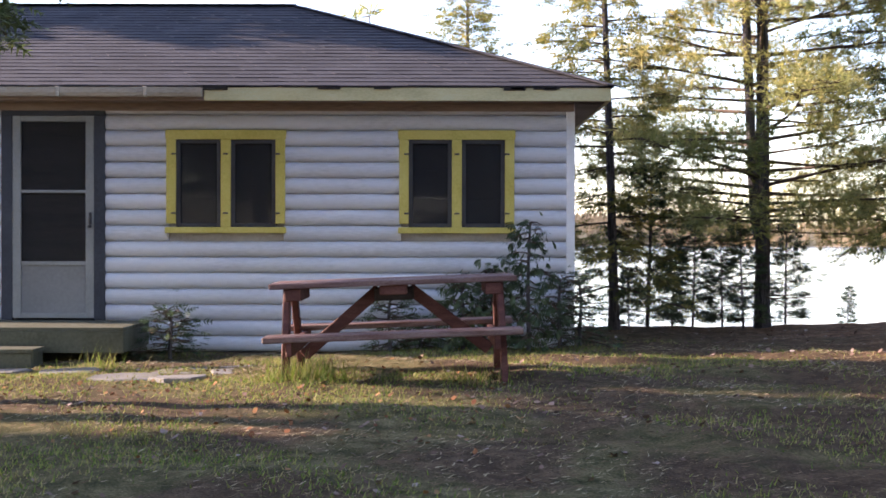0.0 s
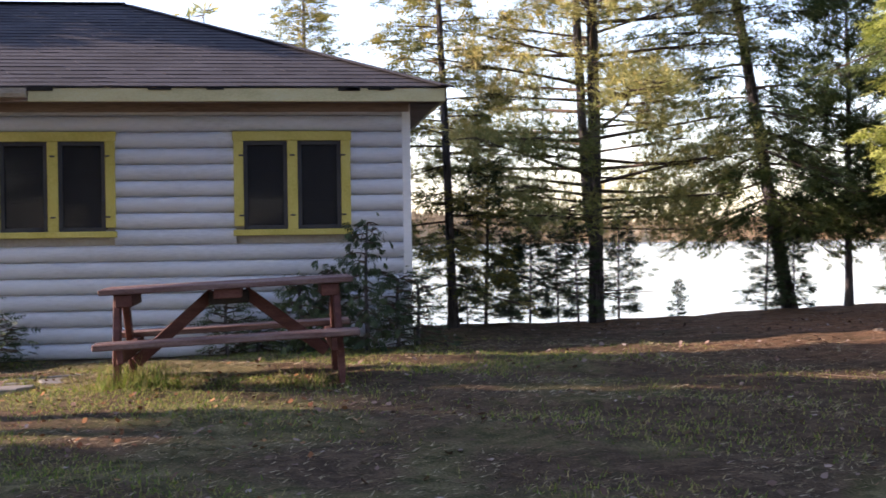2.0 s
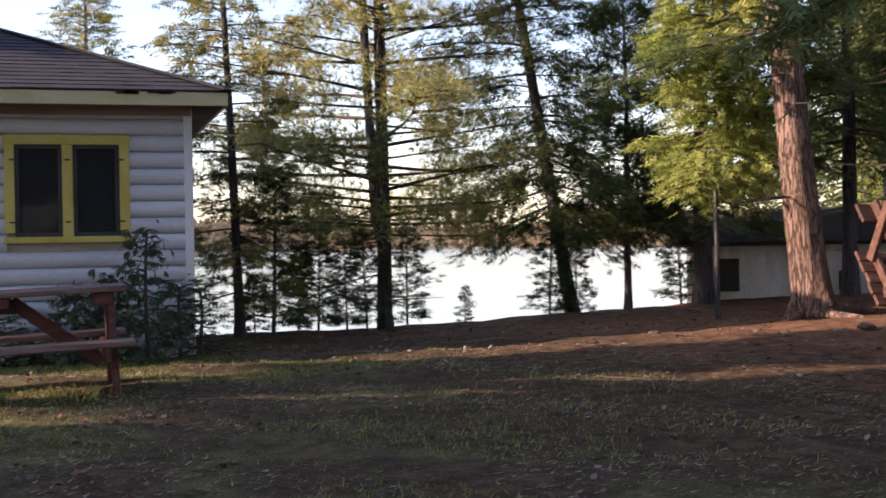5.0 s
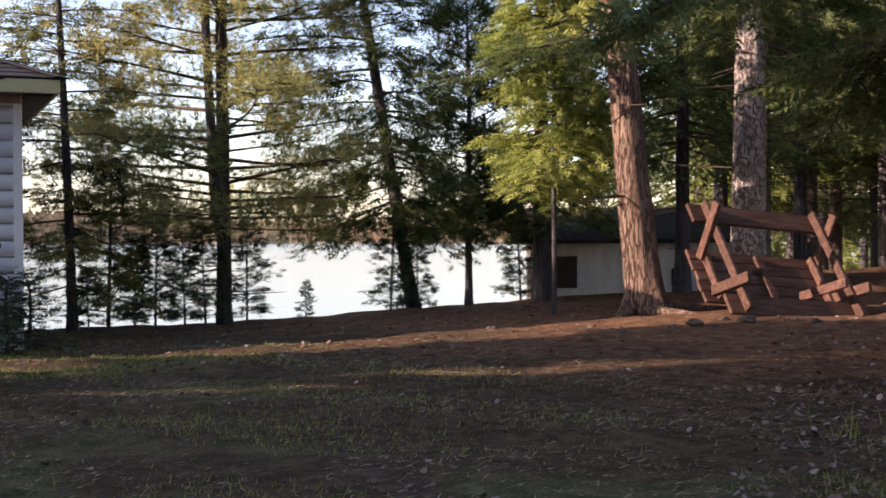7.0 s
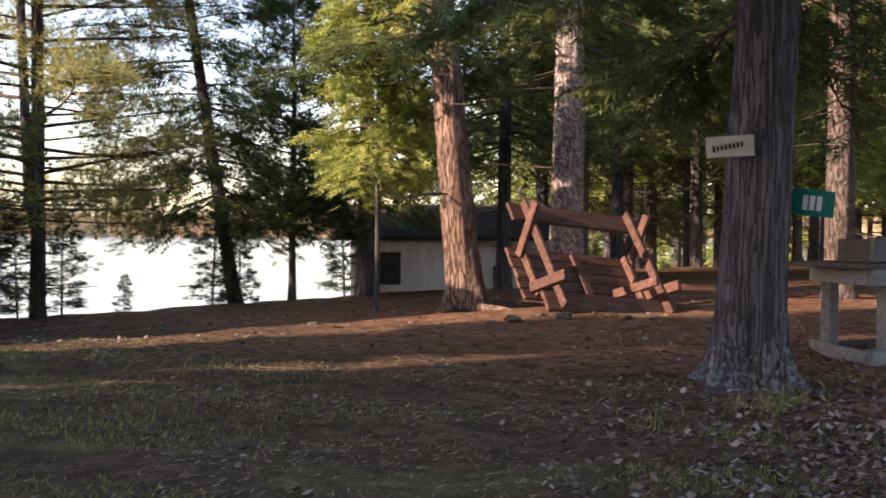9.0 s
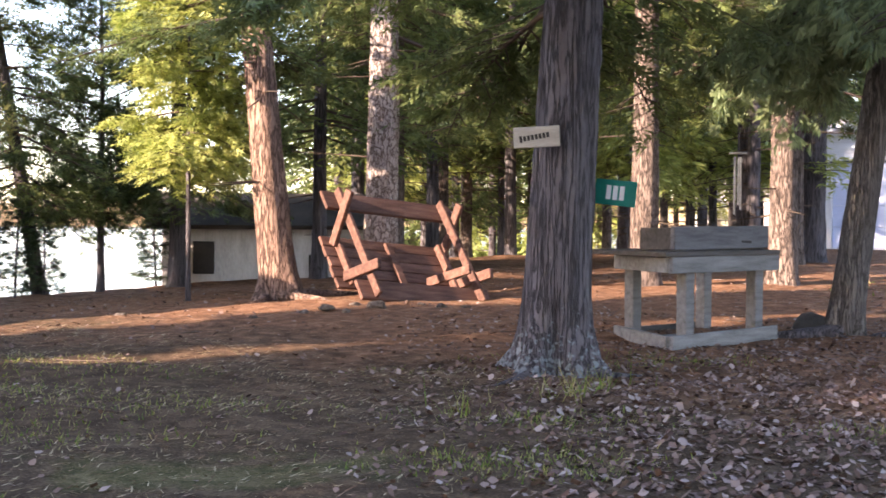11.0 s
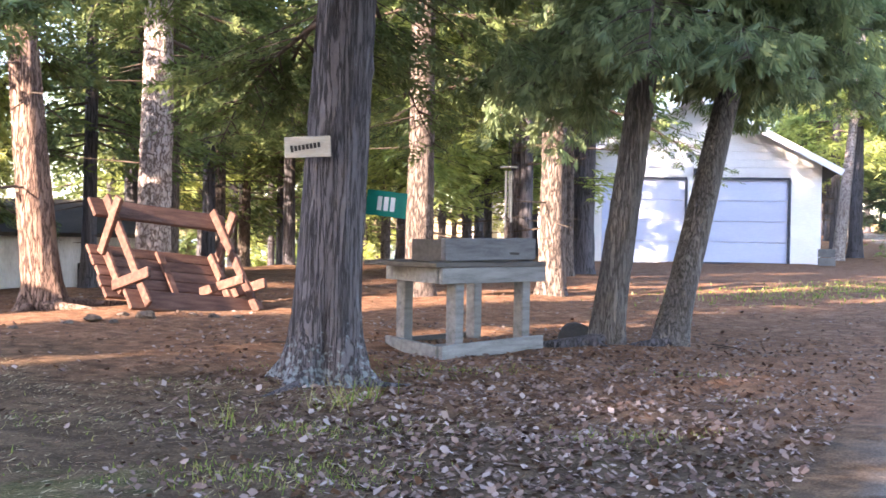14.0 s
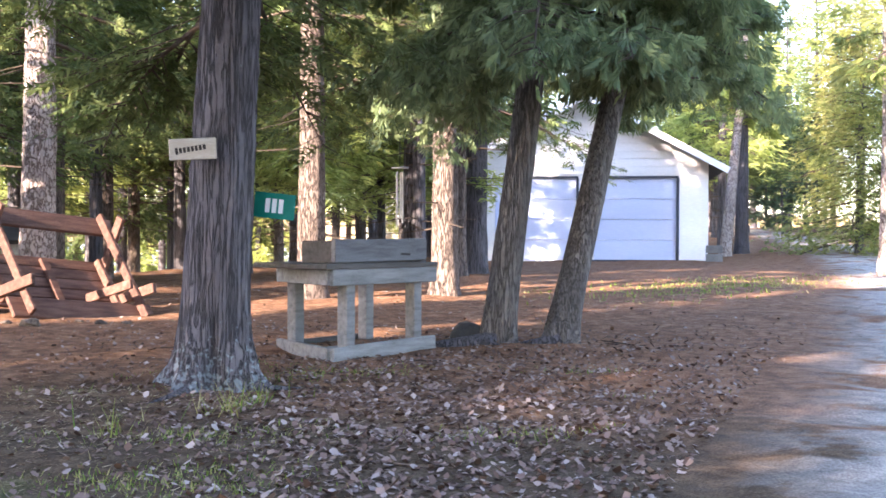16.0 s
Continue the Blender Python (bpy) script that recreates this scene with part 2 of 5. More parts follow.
# flat black for lettering and cord, and for unlit insides of windows and shed
M_BLACK = surface("flat_black", [(0.015, 0.012, 0.01), (0.03, 0.025, 0.02)], 3, 30, rough=0.6, bump=0)
M_SIGNWOOD = surface("pale_signboard_wood", [(0.30, 0.27, 0.22), (0.42, 0.39, 0.33)], 3, 40, (1, 6, 6), 0.8, 0.3, 0.003)

def glass_mat():
    m = bpy.data.materials.new("window_glass")
    m.use_nodes = True
    p = m.node_tree.nodes["Principled BSDF"]
    p.inputs["Base Color"].default_value = (0.9, 0.92, 0.92, 1)
    p.inputs["Roughness"].default_value = 0.02
    p.inputs["Transmission Weight"].default_value = 1.0
    return m


def screen_mat():
    """Fine dark insect mesh: half see-through, half dull grey."""
    m = bpy.data.materials.new("insect_screen")
    m.use_nodes = True
    n, l = m.node_tree.nodes, m.node_tree.links
    p = n["Principled BSDF"]
    p.inputs["Base Color"].default_value, p.inputs["Roughness"].default_value = (0.014, 0.014, 0.017, 1), 0.7
    t = n.new("ShaderNodeBsdfTransparent")
    s = n.new("ShaderNodeMixShader")
    s.inputs[0].default_value = 0.5
    l.new(p.outputs[0], s.inputs[1])
    l.new(t.outputs[0], s.inputs[2])
    l.new(s.outputs[0], n["Material Output"].inputs["Surface"])
    return m


M_GLASS, M_SCREEN = glass_mat(), screen_mat()


def water_mat():
    m = bpy.data.materials.new("lake_water")
    m.use_nodes = True
    n, l = m.node_tree.nodes, m.node_tree.links
    p = n["Principled BSDF"]
    p.inputs["Base Color"].default_value = (0.09, 0.12, 0.15, 1)
    p.inputs["Roughness"].default_value = 0.14
    p.inputs["IOR"].default_value = 1.33
    tc = n.new("ShaderNodeTexCoord")
    w = n.new("ShaderNodeTexNoise")
    w.inputs["Scale"].default_value, w.inputs["Detail"].default_value = 0.8, 5
    b = n.new("ShaderNodeBump")
    b.inputs["Strength"].default_value, b.inputs["Distance"].default_value = 0.16, 0.12
    l.new(tc.outputs["Object"], w.inputs["Vector"])
    l.new(w.outputs["Fac"], b.inputs["Height"])
    l.new(b.outputs[0], p.inputs["Normal"])
    return m


M_WATER = water_mat()


# ---- mesh helpers ----
def link_mesh(name, bm, material, parent=None, label="", smooth=False):
    me = bpy.data.meshes.new(name)
    bm.normal_update()
    bm.to_mesh(me)
    bm.free()
    me.materials.append(material)
    if smooth:
        for p in me.polygons:
            p.use_smooth = True
    ob = new(name, me)
    ob.parent = parent
    if label:
        tagged(ob, label)
    return ob


def part(name, bm, material, parent, label="", smooth=False):
    return link_mesh(name, bm, material, parent, label, smooth)


def raw(name, verts, faces, material, parent=None, label="", smooth=False):
    me = bpy.data.meshes.new(name)
    me.from_pydata([tuple(v) for v in verts], [], faces)
    me.update()
    me.materials.append(material)
    if smooth:
        me.polygons.foreach_set("use_smooth", [True] * len(me.polygons))
    ob = new(name, me)
    ob.parent = parent
    if label:
        tagged(ob, label)
    return ob


def tris(name, verts, material, parent=None, label="", k=3):
    """Loose triangles or quads (k = 4) from an array of corners."""
    me = bpy.data.meshes.new(name)
    v = np.asarray(verts, dtype=np.float32).reshape(-1, 3)
    nf = len(v) // k
    me.vertices.add(len(v))
    me.vertices.foreach_set("co", v.ravel())
    me.loops.add(len(v))
    me.loops.foreach_set("vertex_index", np.arange(len(v), dtype=np.int32))
    me.polygons.add(nf)
    me.polygons.foreach_set("loop_start", np.arange(0, nf * k, k, dtype=np.int32))
    me.update(calc_edges=True)
    me.materials.append(material)
    ob = new(name, me)
    ob.parent = parent
    if label:
        tagged(ob, label)
    return ob


def block(dx, dy, dz, x=0, y=0, z=0, bev=0.004, m=None):
    """A bevelled box of that size centred at x, y, z."""
    bm = bmesh.new()
    bmesh.ops.create_cube(bm, size=1, matrix=Matrix.Translation((x, y, z)) @ Matrix.Diagonal((dx, dy, dz, 1)))
    if bev:
        bmesh.ops.bevel(bm, geom=bm.edges[:], offset=min(bev, 0.3 * min(dx, dy, dz)), segments=1, affect="EDGES")
    if m is not None:
        bm.transform(m)
    return bm


def beam(a, b, w, d, up=(0, 0, 1), bev=0.004):
    """A board from a to b, w across and d in the direction nearest up."""
    a, b = Vector(a), Vector(b)
    x = (b - a).normalized()
    y = Vector(up).cross(x).normalized()
    z = x.cross(y)
    m = Matrix((x, y, z)).transposed().to_4x4()
    m.translation = (a + b) / 2
    return block((b - a).length, w, d, bev=bev, m=m)


def wall_sheet(x0, x1, z0, z1, holes, y, t, extra=()):
    """One connected wall in the xz plane, t thick, with rectangular holes; extra: further outline points over the top edge."""
    bm = bmesh.new()
    xs = sorted({x0, x1, *[h[0] for h in holes], *[h[1] for h in holes]})
    zs = sorted({z0, z1, *[h[2] for h in holes], *[h[3] for h in holes]})
    V = {(a, c): bm.verts.new((a, y, c)) for a in xs for c in zs}
    for i in range(len(xs) - 1):
        for k in range(len(zs) - 1):
            cx, cz = (xs[i] + xs[i + 1]) / 2, (zs[k] + zs[k + 1]) / 2
            if not any(h[0] < cx < h[1] and h[2] < cz < h[3] for h in holes):
                bm.faces.new((V[xs[i], zs[k]], V[xs[i + 1], zs[k]], V[xs[i + 1], zs[k + 1]], V[xs[i], zs[k + 1]]))
    if extra:
        tops = [V[a, zs[-1]] for a in xs]
        bm.faces.new([bm.verts.new((a, y, c)) for a, c in extra] + tops)
    bmesh.ops.delete(bm, geom=[v for v in bm.verts if not v.link_faces], context="VERTS")
    bmesh.ops.recalc_face_normals(bm, faces=bm.faces[:])
    out = bmesh.ops.extrude_face_region(bm, geom=bm.faces[:])
    bmesh.ops.translate(bm, verts=[g for g in out["geom"] if isinstance(g, bmesh.types.BMVert)], vec=(0, t, 0))
    bmesh.ops.recalc_face_normals(bm, faces=bm.faces[:])
    return bm


def thing(name, m, label, category, group="", kind=""):
    ob = new(name)
    ob.empty_display_size = 0.2
    ob.matrix_world = m
    return tagged(ob, label, category, group, kind)


def polar(az, d):
    return (d * math.sin(radians(az)), d * math.cos(radians(az)))


# ---- ground ----
EYE = 1.1
SPOTS = [  # azimuth, distance, height
    (0, 0.5, -0.08), (-30, 7, 0.0), (0, 6, 0.0), (30, 6, 0.02), (60, 6, 0.02), (80, 6, 0.0),
    (-12.2, 13, -0.06), (6, 12.8, 0.04), (-7, 9, 0.09), (3.2, 8.9, 0.11), (-30, 14, -0.05),
    (7.7, 16.3, -0.05), (14, 17, -0.04), (17.8, 17, 0.0), (22.5, 18.1, 0.05), (25, 19, 0.05), (28.5, 20, 0.06),
    (33.1, 14.1, 0.24), (35.2, 13.7, 0.31), (42.4, 13.7, 0.22), (45.7, 8.95, 0.06), (51, 10, 0.10), (55.3, 11, 0.12),
    (58, 11.7, 0.13), (60.7, 11.8, 0.13), (55.3, 17, 0.33), (49.3, 16, 0.35), (56.7, 32.7, 0.49), (66.4, 32.8, 0.53), (42, 24, 0.4), (49, 34, 0.45),
    (68.6, 70, 1.8), (62, 70, 1.4), (75, 36, 0.6), (85, 24, 0.3), (69.5, 40, 0.8), (72.5, 19.5, 0.3), (71, 12, 0.1), (105, 24, 0), (180, 24, -0.2), (-90, 24, -0.1), (50, 70, 1.0),
]
_P = np.array([(*polar(a, d), z) for a, d, z in SPOTS])
_D = np.linalg.norm(_P[:, None, :2] - _P[None, :, :2], axis=2)
_W = np.linalg.solve(_D + np.eye(len(_P)) * -0.3, _P[:, 2] - 0.1)
LAKE_Z = -2.6


def height(x, y):
    x, y = np.asarray(x, float), np.asarray(y, float)
    d = np.sqrt((x[..., None] - _P[:, 0]) ** 2 + (y[..., None] - _P[:, 1]) ** 2 + 0.02)
    z = 0.1 + d @ _W
    r = np.hypot(x, y)
    far = np.clip((r - 75) / 60, 0, 1)
    z = np.clip(z, -0.6, 2.2) * (1 - far) + 1.5 * far
    # the bank falls to the lake beyond a straight edge
    edge = y - (16.1 + 0.17 * x + 0.2 * np.sin(x * 0.9) + 6 / (1 + np.exp(np.clip((x - 0.4) / 0.25, -40, 40))))
    edge = np.where(x > 14, edge - (x - 14) * 0.15, edge)
    s = np.clip(edge / 8.0, 0, 1)
    z = z + (LAKE_Z - 1.2 - z) * (s * s * (3 - 2 * s))
    return z


def hz(x, y):
    return float(height(np.array([x]), np.array([y]))[0])


def ground_noise(x, y):
    return 0.02 * np.sin(x * 2.1 + 1.3 * np.sin(y * 1.7)) * np.cos(y * 2.6 + x) + 0.012 * np.sin(5.3 * x + 2.2 * y) * np.sin(4.1 * y - 3 * x)


def build_ground():
    fx = np.concatenate([[-3000, -900, -300, -120, -60, -40, -30, -22, -16], np.arange(-12, 20, 0.14), np.arange(20, 60, 1.0), [70, 90, 130, 300, 900, 3000]])
    fy = np.concatenate([[-3000, -900, -300, -100, -50, -25, -12, -6, -3, -1, 0, 1], np.arange(1.6, 25, 0.14), np.arange(25, 60, 1.5), [70, 100, 200]])
    X, Y = np.meshgrid(fx, fy, indexing="ij")
    Z = height(X, Y) + ground_noise(X, Y)
    v = np.stack([X, Y, Z], -1).reshape(-1, 3)
    ny = len(fy)
    faces = [(i * ny + j, (i + 1) * ny + j, (i + 1) * ny + j + 1, i * ny + j + 1) for i in range(len(fx) - 1) for j in range(ny - 1)]
    return raw("ground", v, faces, M_GROUND, smooth=True)


def ground_mat():
    """Dry lawn, red-brown pine litter and a gravel lane, by place, with patches and grain."""
    m = bpy.data.materials.new("lawn_litter_gravel")
    m.use_nodes = True
    n, l = m.node_tree.nodes, m.node_tree.links
    p = n["Principled BSDF"]
    p.inputs["Roughness"].default_value = 0.95
    p.inputs["Specular IOR Level"].default_value = 0.1
    tc = n.new("ShaderNodeTexCoord")
    co = tc.outputs["Object"]

    def noise_tex(scale, detail=6, dist=0.0):
        t = n.new("ShaderNodeTexNoise")
        t.inputs["Scale"].default_value, t.inputs["Detail"].default_value, t.inputs["Distortion"].default_value = scale, detail, dist
        l.new(co, t.inputs["Vector"])
        return t.outputs["Fac"]

    def ramp(fac, stops):
        r = n.new("ShaderNodeValToRGB")
        e = r.color_ramp.elements
        e[0].position, e[0].color = stops[0][0], rgb(stops[0][1])
        e[1].position, e[1].color = stops[-1][0], rgb(stops[-1][1])
        for q, c in stops[1:-1]:
            e.new(q).color = rgb(c)
        l.new(fac, r.inputs["Fac"])
        return r.outputs["Color"]

    def math_node(op, a, b):
        t = n.new("ShaderNodeMath")
        t.operation = op
        for i, q in enumerate((a, b)):
            if isinstance(q, (int, float)):
                t.inputs[i].default_value = q
            else:
                l.new(q, t.inputs[i])
        return t.outputs[0]

    def mix(fac, a, b):
        t = n.new("ShaderNodeMix")
        t.data_type = "RGBA"
        l.new(fac, t.inputs[0])
        l.new(a, t.inputs[6])
        l.new(b, t.inputs[7])
        return t.outputs[2]

    grain = noise_tex(70, 5)
    mid = noise_tex(7, 6, 0.4)
    big = noise_tex(0.75, 4, 0.6)
    gm = math_node("ADD", math_node("MULTIPLY", mid, 0.5), math_node("MULTIPLY", grain, 0.5))
    lawn = ramp(gm, [(0.36, (0.034, 0.036, 0.013)), (0.5, (0.088, 0.077, 0.032)), (0.62, (0.180, 0.149, 0.077))])
    dirt = ramp(gm, [(0.36, (0.035, 0.022, 0.013)), (0.5, (0.070, 0.047, 0.028)), (0.64, (0.134, 0.094, 0.057))])
    litter = ramp(gm, [(0.36, (0.068, 0.032, 0.019)), (0.5, (0.161, 0.084, 0.046)), (0.64, (0.274, 0.158, 0.095))])
    gravel = ramp(gm, [(0.36, (0.146, 0.134, 0.120)), (0.5, (0.291, 0.267, 0.240)), (0.64, (0.495, 0.457, 0.410))])
    sx = n.new("ShaderNodeSeparateXYZ")
    l.new(co, sx.inputs[0])
    X, Y = sx.outputs[0], sx.outputs[1]

    def smooth(v, a, b):
        r = n.new("ShaderNodeMapRange")
        r.interpolation_type = "SMOOTHSTEP"
        r.inputs["From Min"].default_value, r.inputs["From Max"].default_value = a, b
        l.new(v, r.inputs["Value"])
        return r.outputs[0]

    wob = math_node("MULTIPLY", math_node("SUBTRACT", mid, 0.5), 2.0)
    wob2 = math_node("MULTIPLY", math_node("SUBTRACT", big, 0.5), 5.0)
    east = math_node("MULTIPLY", math_node("MAXIMUM", math_node("ADD", X, 0.5), 0.0), 0.045)
    base = mix(smooth(math_node("ADD", math_node("ADD", big, east), math_node("MULTIPLY", wob, 0.12)), 0.46, 0.60), lawn, dirt)
    # litter: to the east of a line, under the trees
    q = math_node("ADD", math_node("ADD", X, math_node("MULTIPLY", Y, 0.25)), math_node("ADD", wob, wob2))
    base = mix(smooth(q, 6.0, 9.4), base, litter)
    # lane: a strip that runs east
    bend = math_node("MAXIMUM", math_node("SUBTRACT", X, 12.0), 0.0)
    bend = math_node("MULTIPLY", math_node("MULTIPLY", bend, bend), 0.0033)
    d = math_node("SUBTRACT", math_node("SUBTRACT", Y, math_node("MULTIPLY", X, LANE[0])), bend)
    d = math_node("ABSOLUTE", math_node("SUBTRACT", d, LANE[1]), 0)
    d = math_node("ADD", d, math_node("ADD", math_node("MULTIPLY", wob, 0.3), math_node("MULTIPLY", wob2, 0.12)))
    bare = smooth(math_node("ADD", noise_tex(1.6, 5, 0.5), math_node("MULTIPLY", wob, 0.1)), 0.62, 0.50)
    lane = math_node("MULTIPLY", smooth(d, LANE[2] + 0.6, LANE[2] - 0.75), bare)
    base = mix(lane, base, gravel)
    l.new(base, p.inputs["Base Color"])
    b = n.new("ShaderNodeBump")
    b.inputs["Strength"].default_value, b.inputs["Distance"].default_value = 0.8, 0.03
    l.new(gm, b.inputs["Height"])
    l.new(b.outputs[0], p.inputs["Normal"])
    return m


LANE = (0.30, -1.1, 1.2)    # slope, offset and half width of the gravel lane
M_GROUND = ground_mat()
ground = build_ground()
tagged(ground, "lawn with dry leaves and red-brown pine litter", "ground", kind="structure")
lake = raw("water", [(-3000, 17, LAKE_Z), (3000, 17, LAKE_Z), (3000, 3000, LAKE_Z), (-3000, 3000, LAKE_Z)], [(0, 1, 2, 3)], M_WATER)
tagged(lake, "wide bright lake lying calm under the sky", "lake", kind="structure")


def far_shore():
    """Low wooded hills on the other side of the lake, as rows of small clumps."""
    rng = np.random.default_rng(4)
    out = []
    for i in range(9000):
        a = radians(rng.uniform(-40, 75))
        row = rng.uniform(0, 1)
        d = 800 + 300 * row
        hill = 13 + 4 * math.sin(a * 7 + 1) + 3 * math.sin(a * 17)
        z0 = LAKE_Z + row * max(hill, 2)
        s = rng.uniform(3, 6.5)
        c = np.array([d * math.sin(a), d * math.cos(a), z0 + s * 0.7])
        t = np.array([math.cos(a), -math.sin(a), 0]) * s * 0.55
        u = np.array([0, 0, s])
        k = rng.uniform(0.3, 0.8)
        out += [c - t - u, c + t - u, c + t * k + u * 0.3, c - t - u, c + t * k + u * 0.3, c - t * k + u * 0.2, c - t * k + u * 0.2, c + t * k + u * 0.3, c + u]
    return tris("far_woods", np.array(out), M_FARWOOD)


M_FARWOOD = surface("far_autumn_woods", [(0.22, 0.17, 0.10), (0.36, 0.26, 0.15), (0.42, 0.34, 0.21)], 0.02, 0.3, rough=1, bump=0, vary=0.35, island=True)
tagged(far_shore(), "low autumn woods along the far shore", "woods", kind="stuff")
raw_shore = raw("far_bank", [(d * math.sin(radians(a)), d * math.cos(radians(a)), z) for a in range(-60, 96, 3) for d, z in ((795, LAKE_Z - 0.5), (900, LAKE_Z + 4), (1400, LAKE_Z + 10))],
                [(i * 3 + j, i * 3 + j + 1, i * 3 + j + 4, i * 3 + j + 3) for i in range(51) for j in range(2)], M_FARWOOD)
tagged(raw_shore, "distant bank under the far woods", "far bank", kind="structure")


# ---- house ----
WALL_Y, HX1, HX0 = 12.72, 1.31, -7.0        # front wall's outer face, east corner, west end
H_BASE, H_TOP = 0.0, 2.55
DOOR_X0, DOOR_X1 = -4.43, -3.39             # outer edges of the dark trim
WINDOWS = [(-2.775, -1.585), (-0.44, 0.715)]
WIN_Z0, WIN_Z1 = 1.165, 2.20


def siding_profile(h, n=12, out=0.058):
    return [(-out * math.sqrt(max(0.0, 1 - (2 * i / n - 1) ** 2)) - 0.004, h * i / n) for i in range(n + 1)]


def siding_board(x0, x1, z, h, parent):
    """One half-round course of log siding along x."""
    pr = siding_profile(h)
    v = [(x, WALL_Y + dy, z + dz) for x in (x0, x1) for dy, dz in pr]
    k = len(pr)
    f = [(i, k + i, k + i + 1, i + 1) for i in range(k - 1)] + [tuple(range(k)), tuple(range(2 * k - 1, k - 1, -1))]
    return raw("siding_board", v, f, M_SIDING, parent, smooth=False)


def build_house():
    house = thing("cabin", Matrix(), "white log-sided cabin with yellow window trim and hip roof", "house")
    # walls with real openings, built as blocks round them
    holes = [(DOOR_X0 + 0.08, DOOR_X1 - 0.08, 0.28, 2.36)] + [(a + 0.09, b - 0.09, WIN_Z0 + 0.08, WIN_Z1 - 0.08) for a, b in WINDOWS]
    T = 0.12
    wall = wall_sheet(HX0, HX1, H_BASE, H_TOP, holes, WALL_Y + 0.004, T)
    part("wall", wall, M_WALLCORE, house)
    part("wall", block(T, 6.2, H_TOP - H_BASE, HX1 - T / 2, WALL_Y + T + 3.1, (H_TOP + H_BASE) / 2, 0), M_WHITE, house)
    part("wall", block(HX1 - HX0, T, H_TOP - H_BASE, (HX1 + HX0) / 2, WALL_Y + 6.35, (H_TOP + H_BASE) / 2, 0), M_WALLCORE, house)
    part("wall", block(T, 6.2, H_TOP - H_BASE, HX0 + T / 2, WALL_Y + T + 3.1, (H_TOP + H_BASE) / 2, 0), M_WHITE, house)
    part("floor", block(HX1 - HX0 - 0.3, 6.1, 0.06, (HX1 + HX0) / 2, WALL_Y + 3.2, 0.22, 0), M_DARKWOOD, house)
    part("partition", block(0.1, 5.9, 2.2, -3.2, WALL_Y + 3.25, 1.36, 0), M_SOFFIT, house)
    part("interior_wall", block(9, 0.08, 2.3, -5, WALL_Y + 2.4, 1.4, 0), M_SOFFIT, house)
    part("ceiling", block(HX1 - HX0 - 0.3, 6.1, 0.05, (HX1 + HX0) / 2, WALL_Y + 3.2, H_TOP - 0.03, 0), M_SOFFIT, house)
    # siding courses
    n, h = 16, 0.159
    z = -0.027
    for i in range(n):
        segs = [[HX0, HX1 - 0.07]]
        zc = z + h / 2
        cuts = [(DOOR_X0, DOOR_X1)] if 0.2 < zc else []
        cuts += [w for w in WINDOWS if WIN_Z0 - 0.02 < z + h - 0.02 and z + 0.02 < WIN_Z1]
        for a, b in sorted(cuts):
            s = segs.pop()
            segs += [[s[0], a + 0.015], [b - 0.015, s[1]]]
        for a, b in segs:
            siding_board(a, b, z, h - 0.002, house)
        z += h
    part("corner_board", block(0.085, 0.09, 2.52, HX1 - 0.03, WALL_Y - 0.012, 1.30), M_WHITE, house)
    part("frieze_board", block(HX1 - HX0, 0.06, 0.14, (HX1 + HX0) / 2, WALL_Y - 0.05, H_TOP - 0.09), M_SOFFIT, house, "brown frieze board under the eaves")
    # roof: hip, with courses of shingles
    ex, ey, ez = HX1 + 0.33, WALL_Y - 0.36, 2.58
    run, rise = 3.47, 1.42
    back = ey + 2 * run
    soff = block(ex - HX0 + 0.3, 0.34, 0.02, (ex + HX0 - 0.3) / 2, ey + 0.19, ez - 0.10, 0)
    part("soffit", soff, M_SOFFIT, house)
    part("soffit", block(0.31, back - ey - 0.4, 0.02, ex - 0.175, (ey + back) / 2, ez - 0.10, 0), M_SOFFIT, house)
    fx = -2.35
    part("fascia", beam((fx + 0.01, ey, ez - 0.055), (ex, ey, ez - 0.055), 0.03, 0.13), M_CREAM, house, "peeling pale yellow fascia board")
    part("fascia", beam((HX0 - 0.3, ey, ez - 0.055), (fx, ey, ez - 0.055), 0.03, 0.13), M_SOFFIT, house)
    part("fascia", beam((ex - 0.015, ey + 0.017, ez - 0.055), (ex - 0.015, back, ez - 0.055), 0.03, 0.13), M_CREAM, house)
    scraps = np.random.default_rng(9)
    for i in range(7):
        x = scraps.uniform(fx + 0.1, ex - 0.1)
        part("shingle_scrap", block(scraps.uniform(0.06, 0.28), 0.012, scraps.uniform(0.015, 0.04), x, ey - 0.024, ez + 0.0, 0.004, pose(0, 0, 0)), M_BLACK, house)
    # gutter along the western part of the eaves
    g = bmesh.new()
    prof = [(0.0, 0.04), (-0.005, -0.035), (-0.03, -0.05), (-0.075, -0.045), (-0.09, -0.01), (-0.095, 0.04), (-0.088, 0.04), (-0.08, 0.0)]
    rows = [[g.verts.new((x, ey - 0.017 + a, ez - 0.04 + b)) for a, b in prof] for x in (HX0 - 0.3, fx)]
    for i in range(len(prof) - 1):
        g.faces.new((rows[0][i], rows[1][i], rows[1][i + 1], rows[0][i + 1]))
    g.faces.new(rows[1])
    gut = part("gutter", g, M_GUTTER, house, "dirty pale metal gutter")
    for x in (-2.9, -3.75, -4.6, -5.6):
        part("gutter_bracket", block(0.05, 0.1, 0.1, x, ey - 0.065, ez - 0.042, 0.01), M_GUTTER, gut)
    rng = np.random.default_rng(2)
    V, F = [], []
    nc = 26
